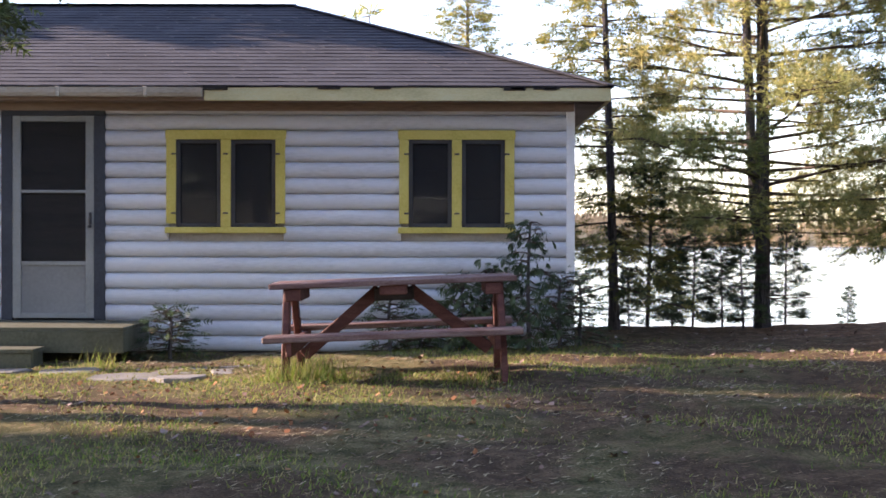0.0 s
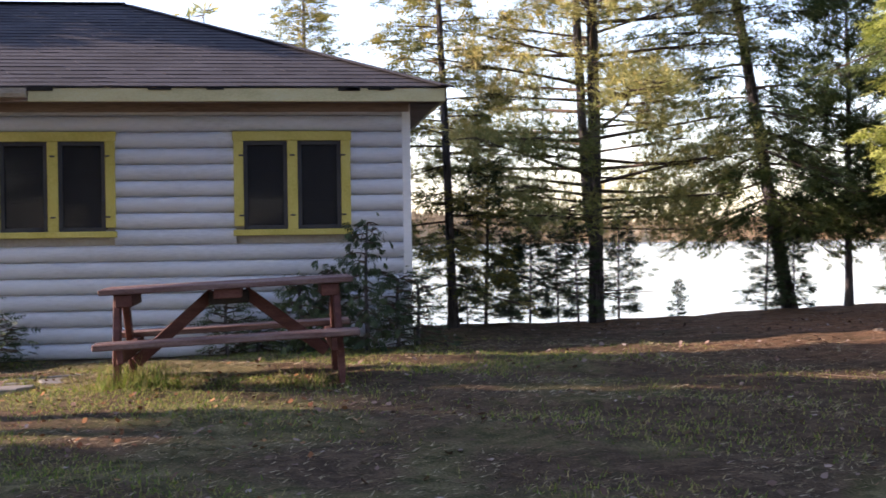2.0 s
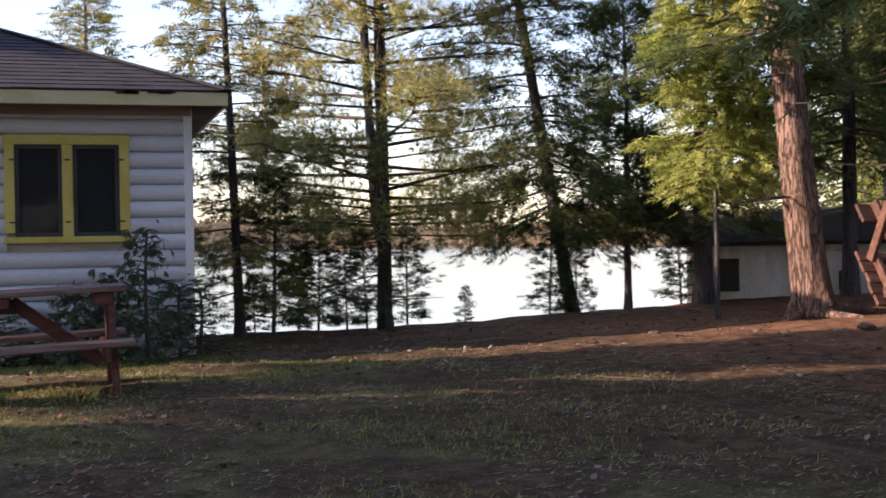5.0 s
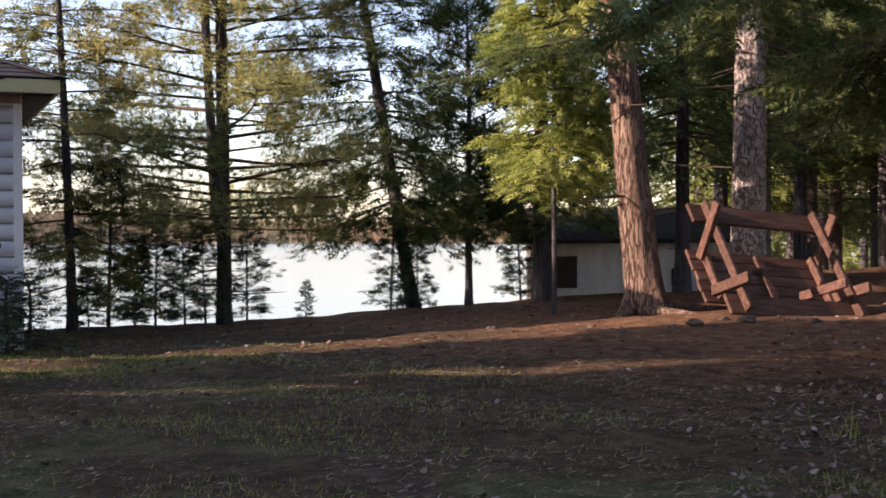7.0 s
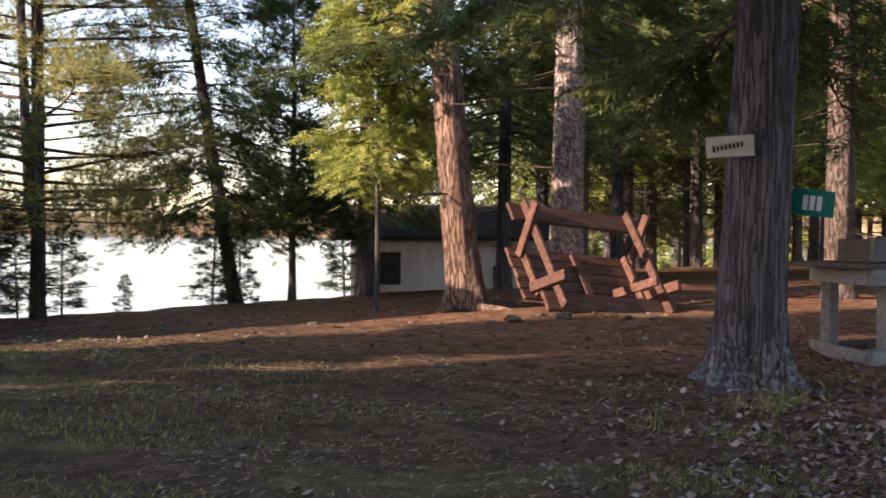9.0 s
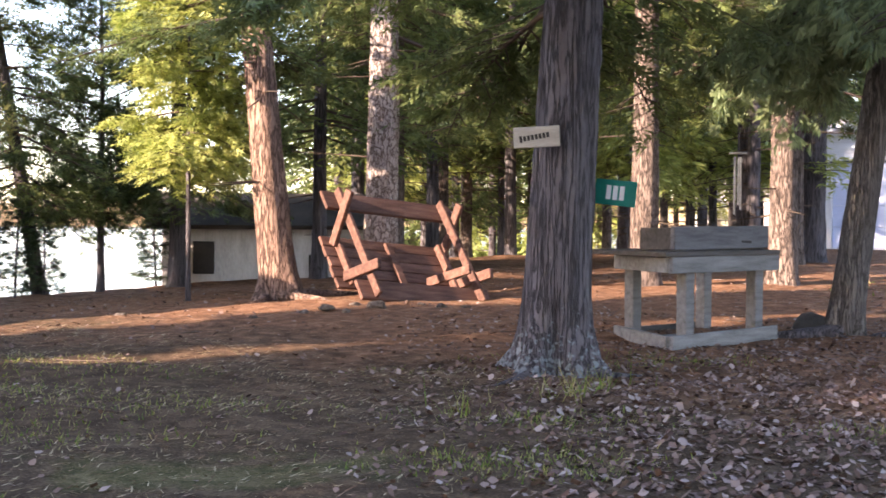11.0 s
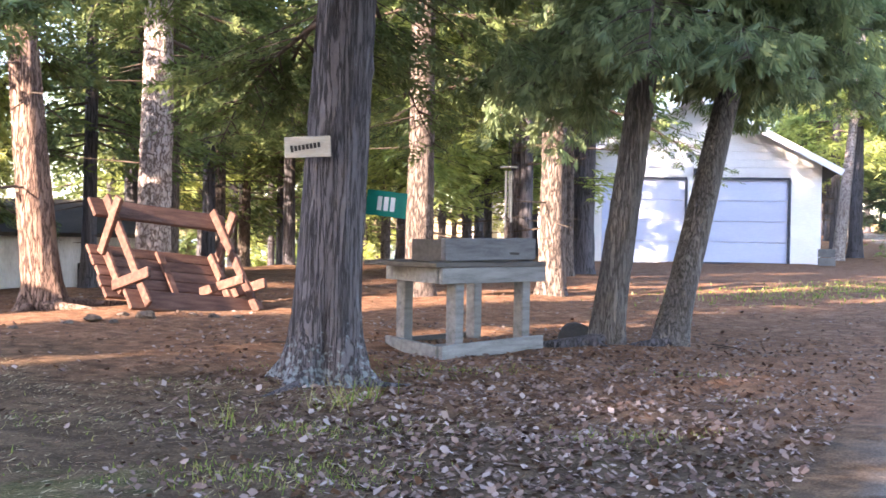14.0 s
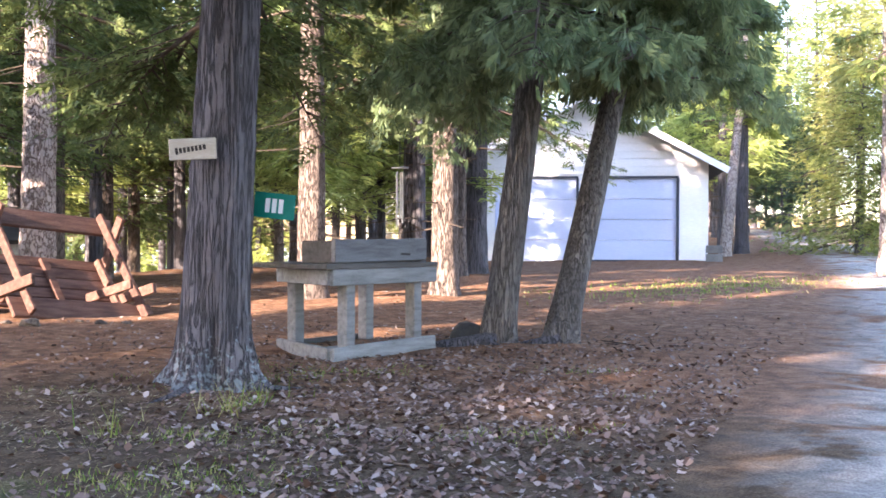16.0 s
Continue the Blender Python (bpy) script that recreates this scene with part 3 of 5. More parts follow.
    for i in range(nc):
        u0, u1 = i / nc, (i + 1) / nc
        for side in ("front", "east", "back"):
            for lo, hi, lift in ((u0, u1, 0.009),):
                def pt(u, end, up):
                    zz = ez + 0.02 + rise * u + up
                    d = run * u
                    if side == "front":
                        return (HX0 - 0.3, ey - 0.03 + d, zz) if end == 0 else (ex + 0.03 - d, ey - 0.03 + d, zz)
                    if side == "back":
                        return (ex + 0.03 - d, back + 0.03 - d, zz) if end == 0 else (HX0 - 0.3, back + 0.03 - d, zz)
                    return (ex + 0.03 - d, ey - 0.03 + d, zz) if end == 0 else (ex + 0.03 - d, back + 0.03 - d, zz)
                a, b = np.array(pt(lo, 0, lift)), np.array(pt(lo, 1, lift))
                c, d2 = np.array(pt(hi, 1, 0.002)), np.array(pt(hi, 0, 0.002))
                cells = 40 if side == "front" else 1
                for k in range(cells):
                    s, e = k / cells, (k + 1) / cells
                    j = len(V)
                    w = rng.uniform(-0.003, 0.003) if cells > 1 else 0
                    p0, p1, p2, p3 = a + (b - a) * s, a + (b - a) * e, d2 + (c - d2) * e, d2 + (c - d2) * s
                    dn = np.array([0, 0, -0.010])
                    up = np.array([0, 0, w])
                    V += [p0 + up, p1 + up, p2, p3, p0 + dn, p1 + dn]
                    F += [(j, j + 1, j + 2, j + 3), (j + 4, j + 5, j + 1, j)]
    roof = raw("roof", V, F, M_SHINGLE, house, "dark grey asphalt shingle hip roof")
    core = bmesh.new()
    cv = [core.verts.new(p) for p in ((HX0 - 0.3, ey, ez - 0.02), (ex, ey, ez - 0.02), (ex - run, ey + run, ez + rise - 0.02), (HX0 - 0.3, ey + run, ez + rise - 0.02), (ex, back, ez - 0.02), (HX0 - 0.3, back, ez - 0.02))]
    for f in ((0, 1, 2, 3), (1, 4, 2), (2, 4, 5, 3), (0, 3, 5), (0, 5, 4, 1)):
        core.faces.new([cv[i] for i in f])
    part("roof_deck", core, M_SOFFIT, house)
    for k in range(9):
        t0, t1 = k / 9, (k + 1) / 9
        a = Vector((ex + 0.03, ey - 0.03, ez + 0.03)).lerp(Vector((ex - run, ey + run, ez + rise + 0.03)), t0)
        b = Vector((ex + 0.03, ey - 0.03, ez + 0.03)).lerp(Vector((ex - run, ey + run, ez + rise + 0.03)), t1)
        part("hip_cap", beam(a, b, 0.22, 0.014), M_SHINGLE, roof)
    part("ridge_cap", beam((HX0 - 0.3, ey + run, ez + rise + 0.028), (ex - run, ey + run, ez + rise + 0.028), 0.24, 0.014), M_SHINGLE, roof)
    # windows: yellow casing, two dark sashes, panes with bars
    for a, b in WINDOWS:
        w = new("window")
        w.parent = house
        y = WALL_Y - 0.05
        cw = 0.095
        zc, hh = (WIN_Z0 + WIN_Z1) / 2, WIN_Z1 - WIN_Z0
        part("casing", block(cw, 0.05, hh - 2 * cw, a + cw / 2, y, zc), M_YELLOW, w)
        part("casing", block(cw, 0.05, hh - 2 * cw, b - cw / 2, y, zc), M_YELLOW, w)
        part("casing", block(b - a + 0.02, 0.05, cw, (a + b) / 2, y, WIN_Z1 - cw / 2), M_YELLOW, w)
        part("sill", block(b - a + 0.02, 0.07, 0.06, (a + b) / 2, y - 0.01, WIN_Z0 + 0.03), M_YELLOW, w)
        part("mullion", block(0.10, 0.05, hh - cw - 0.06, (a + b) / 2, y, zc - 0.018), M_YELLOW, w)
        for s0, s1 in ((a + cw, (a + b) / 2 - 0.05), ((a + b) / 2 + 0.05, b - cw)):
            z0, z1 = WIN_Z0 + 0.06, WIN_Z1 - cw
            sash = new("sash")
            sash.parent = w
            for q in (block(0.04, 0.035, z1 - z0, s0 + 0.02, y + 0.012, (z0 + z1) / 2), block(0.04, 0.035, z1 - z0, s1 - 0.02, y + 0.012, (z0 + z1) / 2),
                      block(s1 - s0 - 0.08, 0.035, 0.04, (s0 + s1) / 2, y + 0.012, z0 + 0.02), block(s1 - s0 - 0.08, 0.035, 0.04, (s0 + s1) / 2, y + 0.012, z1 - 0.02)):
                part("sash_rail", q, M_SASH, sash)
            for k in (1, 2):
                zz = z0 + (z1 - z0) * k / 3
                part("glazing_bar", block(s1 - s0 - 0.08, 0.022, 0.022, (s0 + s1) / 2, y + 0.075, zz), M_SASH, sash)
            gl = part("pane", block(s1 - s0 - 0.07, 0.004, z1 - z0 - 0.07, (s0 + s1) / 2, y + 0.06, (z0 + z1) / 2, 0), M_GLASS, sash)
            sc = part("insect_screen", block(s1 - s0 - 0.07, 0.002, z1 - z0 - 0.07, (s0 + s1) / 2, y + 0.022, (z0 + z1) / 2, 0), M_SCREEN, sash)
        for x in (a + cw - 0.02, (a + b) / 2, b - cw + 0.02):
            for zz in (WIN_Z0 + 0.2, WIN_Z1 - 0.24):
                part("turn_button", block(0.05, 0.012, 0.018, x, y - 0.031, zz, 0.003), M_DARKWOOD, w, "small dark turn button")
        # black sheet added behind the panes to paint the room's darkness
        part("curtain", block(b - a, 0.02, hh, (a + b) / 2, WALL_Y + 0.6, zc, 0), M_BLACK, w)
    # screen door
    d = new("screen_door")
    d.parent = house
    tagged(d, "grey aluminium screen door in a dark slate frame")
    y = WALL_Y - 0.045
    dz0, dz1 = 0.29, 2.48
    part("door_trim", block(0.11, 0.06, 2.05, DOOR_X0 + 0.055, y, dz0 + 1.025), M_DARKTRIM, d)
    part("door_trim", block(0.11, 0.06, 2.05, DOOR_X1 - 0.055, y, dz0 + 1.025), M_DARKTRIM, d)
    part("door_trim", block(DOOR_X1 - DOOR_X0, 0.06, 0.15, (DOOR_X0 + DOOR_X1) / 2, y, dz0 + 2.05 + 0.075), M_DARKTRIM, d)
    x0, x1, z0, z1 = DOOR_X0 + 0.11, DOOR_X1 - 0.11, dz0 + 0.02, dz0 + 2.05
    fw = 0.085
    leaf = new("door_leaf")
    leaf.parent = d
    M_ = M_SCREENFRAME
    part("stile", block(fw, 0.03, z1 - z0, x0 + fw / 2, y - 0.01, (z0 + z1) / 2), M_, leaf)
    part("stile", block(fw, 0.03, z1 - z0, x1 - fw / 2, y - 0.01, (z0 + z1) / 2), M_, leaf)
    part("rail", block(x1 - x0 - 2 * fw, 0.03, 0.06, (x0 + x1) / 2, y - 0.01, z1 - 0.03), M_, leaf)
    part("rail", block(x1 - x0 - 2 * fw, 0.03, 0.03, (x0 + x1) / 2, y - 0.01, z0 + 1.27), M_, leaf)
    part("rail", block(x1 - x0 - 2 * fw, 0.03, 0.04, (x0 + x1) / 2, y - 0.01, z0 + 0.55), M_, leaf)
    part("rail", block(x1 - x0 - 2 * fw, 0.03, 0.05, (x0 + x1) / 2, y - 0.01, z0 + 0.025), M_, leaf)
    part("kick_panel", block(x1 - x0 - 2 * fw, 0.012, 0.48, (x0 + x1) / 2, y, z0 + 0.29, 0), M_KICK, leaf)
    part("insect_screen", block(x1 - x0 - 2 * fw, 0.003, 1.43, (x0 + x1) / 2, y, z0 + 1.28, 0), M_SCREEN, leaf)
    part("handle", block(0.02, 0.04, 0.12, x1 - 0.035, y - 0.04, z0 + 1.0), M_SASH, leaf)
    part("closer", block(0.03, 0.03, 0.03, x1 - 0.04, y - 0.04, z0 + 0.92), M_SASH, leaf)
    return house


house = build_house()


# ---- deck at the door ----
def build_deck():
    m = Matrix()
    d = thing("door_step", m, "low olive-painted wooden porch platform at the screen door", "porch")
    z1, x1, y0 = 0.29, -2.94, 11.6
    for i in range(8):
        w = (WALL_Y - 0.09 - y0) / 8
        part("deck_board", block(3.4, w - 0.008, 0.035, x1 - 1.7, y0 + w * (i + 0.5), z1 - 0.018), M_DECK, d)
    part("front_skirt", block(3.38, 0.03, 0.2, x1 - 1.69, y0 + 0.016, z1 - 0.137), M_DECK, d)
    part("side_skirt", block(0.03, WALL_Y - y0 - 0.14, 0.2, x1 - 0.016, (y0 + WALL_Y) / 2 - 0.03, z1 - 0.137), M_DECK, d)
    for x in (x1 - 0.3, x1 - 1.6, x1 - 3.0):
        g = hz(x, y0 + 0.3)
        part("post", block(0.25, 0.2, z1 - 0.235 - g + 0.1, x, y0 + 0.3, (z1 - 0.235 + g - 0.1) / 2), M_DARKWOOD, d)
    s = thing("lower_step", m, "low olive wooden box step in front of the porch", "step")
    zt = 0.12
    part("tread", block(1.9, 0.34, 0.035, -4.6, y0 - 0.2, zt - 0.018), M_DECK, s)
    part("riser", block(1.86, 0.03, 0.22, -4.6, y0 - 0.345, zt - 0.147), M_DECK, s)
    part("side", block(0.03, 0.28, 0.22, -3.68, y0 - 0.19, zt - 0.147), M_DECK, s)
    part("side", block(0.03, 0.28, 0.22, -5.52, y0 - 0.19, zt - 0.147), M_DECK, s)


build_deck()


# ---- picnic table ----
M_GUSSET = surface("black_painted_gusset", [(0.02, 0.016, 0.015), (0.04, 0.03, 0.028)], 4, 50, rough=0.7, bump=0.2)


def picnic_table(name, m, label, L, wood, top, bench_z, bench_y, loose=False):
    """Long axis along x, standing on z = 0: top boards, two plank benches, two A-frames and two braces."""
    t = thing(name, m, label, "picnic table", "picnic tables")
    rng = np.random.default_rng(int(L * 100))
    hw = 0.36
    for i in range(5):
        y = -hw + 0.072 + i * 0.144
        sag = rng.uniform(-0.012, 0.012)
        part("top_board", block(L + rng.uniform(-0.02, 0.02), 0.136, 0.04, sag, y, 0.735 + rng.uniform(-0.002, 0.002), 0.007), top, t)
    for s in (-1, 1):
        part("bench_board", block(L * 1.015, 0.25, 0.045, 0, s * bench_y, bench_z + 0.07, 0.008), top, t)
    for e in (-1, 1):
        x = e * (L / 2 - 0.17)
        part("top_cleat", block(0.12 if not loose else 0.05, 0.66, 0.09, x, 0, 0.668, 0.006), wood, t)
        part("bench_bearer", block(0.045, 2 * bench_y + 0.22, 0.10, x, 0, bench_z - 0.003, 0.006), wood, t)
        for s in (-1, 1):
            part("leg", beam((x + e * 0.05, s * 0.22, 0.70), (x + e * 0.05, s * (0.5 if loose else 0.60), 0.12 if loose else -0.02), 0.05, 0.11, (0, s, 0.3), 0.006), wood, t)
        if not loose:
            part("brace", beam((x - e * 0.03, 0, 0.20), (e * 0.11, 0, 0.68), 0.05, 0.09, (0, 0, 1), 0.006), wood, t)
    if loose:
        part("leg", beam((L / 2 - 0.52, 0.22, 0.69), (L / 2 - 0.52, 0.56, 0.02), 0.045, 0.10, (0, 1, 0.3), 0.006), wood, t)
        part("middle_cleat", block(0.09, 0.62, 0.045, 0, 0, 0.69, 0.006), wood, t)
    else:
        part("middle_cleat", block(0.2, 0.62, 0.07, 0, 0, 0.68, 0.006), wood, t)
        part("gusset", block(0.30, 0.04, 0.10, 0, -0.07, 0.645, 0.012), M_GUSSET, t, "black gusset plate under the top")
    return t


picnic_table("picnic_table", pose(-0.34, 9.5, 0.055, 0, -2.2, 0.5), "red-stained picnic table with greying boards in front of the cabin", 1.80, M_REDWOOD, M_GREYRED, 0.305, 0.60)


# ---- tree generator ----
def tube(path, radii, seg, rng, rough=0.0, flare=0.0):
    """Rings round a path; rough gives bark ridges, flare spreads the foot into root ribs."""
    path = np.asarray(path, float)
    n = len(path)
    ang = np.linspace(0, 2 * np.pi, seg, endpoint=False)
    d = np.gradient(path, axis=0)
    d /= np.linalg.norm(d, axis=1)[:, None]
    ref = np.where(np.abs(d[:, 2:3]) > 0.9, np.array([[1.0, 0, 0]]), np.array([[0, 0, 1.0]]))
    a = np.cross(d, ref)
    a /= np.linalg.norm(a, axis=1)[:, None]
    b = np.cross(d, a)
    R = np.asarray(radii)[:, None] * np.ones(seg)[None]
    if rough:
        ph = rng.uniform(0, 6.28, 6)
        zz = np.arange(n)[:, None] / n
        for k, q in enumerate((7, 11, 17, 23)):
            R = R * (1 + rough * (0.5 + 0.5 * rng.uniform()) * np.sin(q * ang[None] + ph[k] + 2.5 * np.sin(zz * (9 + 5 * k) + ph[k])))
        R = R * (1 + rough * 0.9 * rng.standard_normal(R.shape))
    if flare:
        h = path[:, 2:3] - path[0, 2]
        ph = rng.uniform(0, 6.28)
        lobes = 0.55 + 0.45 * np.sin(4 * ang[None] + ph) + 0.25 * np.sin(7 * ang[None] + 2 * ph)
        R = R * (1 + flare * np.exp(-h / 0.22) * lobes)
    P = path[:, None, :] + R[..., None] * (np.cos(ang)[None, :, None] * a[:, None, :] + np.sin(ang)[None, :, None] * b[:, None, :])
    i, j = np.meshgrid(np.arange(n - 1), np.arange(seg), indexing="ij")
    k = (j + 1) % seg
    f = np.stack([i * seg + j, (i + 1) * seg + j, (i + 1) * seg + k, i * seg + k], -1).reshape(-1, 4)
    return P.reshape(-1, 3), f


def join(pieces):
    V, F, o = [], [], 0
    for v, f in pieces:
        V.append(v)
        F.append(f + o)
        o += len(v)
    return np.concatenate(V), np.concatenate(F)


def quads(name, v, f, material, parent=None, label="", smooth=True):
    me = bpy.data.meshes.new(name)
    me.vertices.add(len(v))
    me.vertices.foreach_set("co", np.asarray(v, np.float32).ravel())
    f = np.asarray(f, np.int32)
    me.loops.add(f.size)
    me.loops.foreach_set("vertex_index", f.ravel())
    me.polygons.add(len(f))
    me.polygons.foreach_set("loop_start", np.arange(0, f.size, 4, dtype=np.int32))
    me.update(calc_edges=True)
    if smooth:
        me.polygons.foreach_set("use_smooth", np.ones(len(f), bool))
    me.materials.append(material)
    ob = new(name, me)
    ob.parent = parent
    if label:
        tagged(ob, label)
    return ob


def frond(style):
    """Small triangles of one spray, along +x, unit length, roughly flat in xy."""
    T = []
    if style == "tuft":            # a burst of long needles
        for i in range(7):
            a = -1.2 + 2.4 * i / 6
            e = (math.cos(a), math.sin(a), 0.45 * math.sin(i * 2.3))
            w = 0.06
            T.append([(0, -w * math.cos(a), -w * math.sin(a) * 0.5), (0.03, w * math.cos(a), 0.02), e])
    elif style == "fan":           # flat scaly fan that hangs
        for i in range(6):
            a = -0.75 + 1.5 * i / 5
            r = 1.0 - 0.25 * abs(a) + 0.12 * (i % 2)
            c, q = math.cos(a), math.sin(a)
            T.append([(0.1 * i / 5, 0, 0), (r * 0.72 * c + 0.1 * q, r * 0.72 * q - 0.1 * c, 0.05 * (i % 3)), (r * c - 0.05 * q, r * q + 0.05 * c, -0.06)])
    elif style == "coarse":
        for i, (a, r) in enumerate(((-0.9, 0.6), (-0.4, 0.85), (0.05, 1.0), (0.5, 0.8), (1.0, 0.6))):
            c, q = math.cos(a), math.sin(a)
            T.append([(0.12 * i - 0.2, -0.05, 0), (r * 0.6 * c + 0.13 * q, r * 0.6 * q - 0.13 * c, 0.1 * math.sin(2.1 * i)), (r * c, r * q, -0.1)])
    else:
        for i in range(3):
            x = 0.05 + 0.27 * i
            ln = 0.5 - 0.1 * i
            for s in (-1, 1):
                a = 0.8 + 0.15 * (i % 2) + 0.1 * s
                c, q = math.cos(a), math.sin(a) * s
                w = 0.085 if style == "flat" else 0.065
                T.append([(x - w, 0, 0), (x + w, 0, 0.01), (x + ln * c, ln * q, -0.08 + 0.07 * ((i + s) % 2))])
        T.append([(0.3, -0.06, 0), (0.3, 0.06, 0), (1, 0, -0.03)])
    return np.array(T, float)


def sprays(P, D, U, size, style):
    """Copies of a frond at points P, along D, with U as their upper side."""
    T = frond(style).reshape(-1, 3)
    D = D / np.linalg.norm(D, axis=1)[:, None]
    Y = np.cross(U, D)
    Y /= np.linalg.norm(Y, axis=1)[:, None] + 1e-9
    Z = np.cross(D, Y)
    s = size[:, None, None]
    return (P[:, None, :] + s * (T[None, :, 0:1] * D[:, None] + T[None, :, 1:2] * Y[:, None] + T[None, :, 2:3] * Z[:, None])).reshape(-1, 3)


STYLES = {  # frond, spray length, limb rise at the foot and at the top, hanging, sideways spread
    "hemlock": ("flat", 0.19, -0.18, 0.35, 0.40, 0.50),
    "cedar": ("fan", 0.15, 0.05, 0.5, 0.8, 0.42),
    "pine": ("tuft", 0.17, 0.0, 0.45, 0.0, 0.55),
    "spruce": ("needle", 0.17, -0.15, 0.5, 0.15, 0.42),
    "fir": ("flat", 0.20, 0.1, 0.8, 0.2, 0.5),
    "far": ("coarse", 0.40, -0.2, 0.35, 0.35, 0.50),
}


def tree(name, m, label, style, h, r0, c0, cr, limbs, per, bark, leaf, seed, lean=(0, 0), seg=14, rings=24, rough=0.02, flare=0.5, top=None, shape=1.0, gaps=0.0, category="tree", group="", wobble=0.12, size=1.0, dead=0, twin=False, side=(), clear=4.6, vis=5.0, low=1.4, twigs=True, jit=0.05):
    """A conifer on z = 0. c0: height of the lowest limb, cr: reach of the longest, per: sprays on a limb, dead: bare stubs below the crown."""
    rng = np.random.default_rng(seed)
    fr, ln, up0, up1, hang, spread = STYLES[style]
    t = thing(name, m, label, category, group)
    u = np.concatenate([np.linspace(0, 0.08, 6)[:-1], np.linspace(0.08, 1, rings)])
    ph = rng.uniform(0, 6.28, 4)
    w = wobble * r0 * 4
    path = np.stack([lean[0] * u * h + w * np.sin(u * 5 + ph[0]) * u, lean[1] * u * h + w * np.sin(u * 4 + ph[1]) * u, u * h - 0.08], 1)
    rad = r0 * (1 - u) ** 0.8 * 0.92 + 0.012
    pieces = [tube(path, rad, seg, rng, rough, flare)]
    if twin:
        p2 = path[rings // 4:].copy()
        k = np.linspace(0, 1, len(p2))
        p2[:, 0] -= 0.28 * np.sqrt(k) + 0.05
        pieces.append(tube(p2, rad[rings // 4:] * 0.75, seg, rng, rough))
    v, f = join(pieces)
    quads("trunk", v, f, bark, t)
    wood, P, D, U, S, hP, hD, hU, hS = [], [], [], [], [], [], [], [], []
    ga = rng.uniform(0, 6.28)
    for i in range(limbs):
        q = (i + rng.uniform(0, 1)) / limbs
        z = c0 + (h * 0.98 - c0) * q ** low
        az = ga + i * 2.4 + rng.uniform(-0.5, 0.5)
        reach = cr * ((1 - q) ** shape * 0.9 + 0.1) * rng.uniform(0.45, 1.15)
        if top is not None and z > top:
            break
        if z < clear and any(math.cos(az - radians(90 - s)) < -0.1 for s in side):
            continue
        if rng.uniform() < gaps:
            continue
        b0 = np.array([np.interp(z, path[:, 2], path[:, k]) for k in range(3)])
        rise = up0 + (up1 - up0) * q + rng.uniform(-0.15, 0.15)
        k = np.linspace(0, 1, 6)
        dr = np.array([math.cos(az), math.sin(az), 0])
        sd = np.array([-math.sin(az), math.cos(az), 0])
        bend = rng.uniform(-0.25, 0.25)
        pt = b0 + reach * (k[:, None] * dr + (rise * k - hang * 0.45 * k ** 2)[:, None] * np.array([0, 0, 1]) + (bend * k ** 2)[:, None] * sd)
        wood.append(tube(pt, np.interp(k, [0, 1], [max(0.007, min(0.03, 0.010 * reach + 0.005)), 0.004]), 4, rng))
        high = z > vis
        n = max(4, int(per * (0.25 + 0.75 * reach / cr) * (0.22 if high else 1.0)))
        nb = max(4, int(reach / 0.11))
        bk = rng.uniform(0.12 if style != "pine" else 0.3, 1.0, nb) ** 0.8
        bs = np.where(np.arange(nb) % 2, 1.0, -1.0)
        bl = (spread * reach * (1.08 - bk) * rng.uniform(0.55, 1.15, nb) + 0.10)
        b1 = np.stack([np.interp(bk, k, pt[:, c]) for c in range(3)], 1)
        bd = dr[None] * rng.uniform(0.45, 0.9, nb)[:, None] + sd[None] * (bs * rng.uniform(0.5, 0.9, nb))[:, None]
        bd[:, 2] += rise * 0.5 - hang * rng.uniform(0.1, 0.5, nb)
        j = rng.choice(nb, n, p=bl / bl.sum())
        q1 = rng.uniform(0.1 if style != "pine" else 0.35, 1.0, n)
        off = (bl[j] * q1)[:, None] * bd[j]
        off[:, 2] -= hang * 0.35 * bl[j] * q1 ** 2
        pos = b1[j] + off + rng.normal(0, jit, (n, 3))
        turn = rng.choice([-1.0, 1.0], n) * rng.uniform(0.1, 1.0, n)
        dirs = bd[j] + np.stack([-bd[j, 1], bd[j, 0], np.zeros(n)], 1) * turn[:, None]
        dirs[:, 2] -= hang * rng.uniform(0.1, 1.2, n)
        if style == "pine":
            dirs = dirs * 0.7 + rng.normal(0, 0.55, (n, 3)) + np.array([0, 0, 0.5])
        ups = np.array([0, 0, 1.0]) + rng.normal(0, 1.0 if style in ("spruce", "fir") else 0.55, (n, 3))
        if style == "cedar":
            dirs = dirs * 0.45 + rng.normal(0, 0.25, (n, 3)) + np.array([0, 0, -0.55])
            ups = rng.normal(0, 1, (n, 3)) + dr * 0.3
        if high:
            hP.append(pos); hD.append(dirs); hU.append(ups)
            hS.append(0.42 * rng.uniform(0.7, 1.4, n))
        else:
            P.append(pos); D.append(dirs); U.append(ups)
            S.append(ln * size * rng.uniform(0.6, 1.35, n))
            if twigs:
                for b in range(nb):
                    e = b1[b] + bl[b] * bd[b] * 0.9
                    e[2] -= hang * 0.28 * bl[b]
                    mid_ = (b1[b] + e) / 2 + rng.normal(0, 0.015, 3)
                    mid_[2] += hang * 0.07 * bl[b]
                    wood.append(tube(np.array([b1[b], mid_, e]), [0.008, 0.006, 0.003], 3, rng))
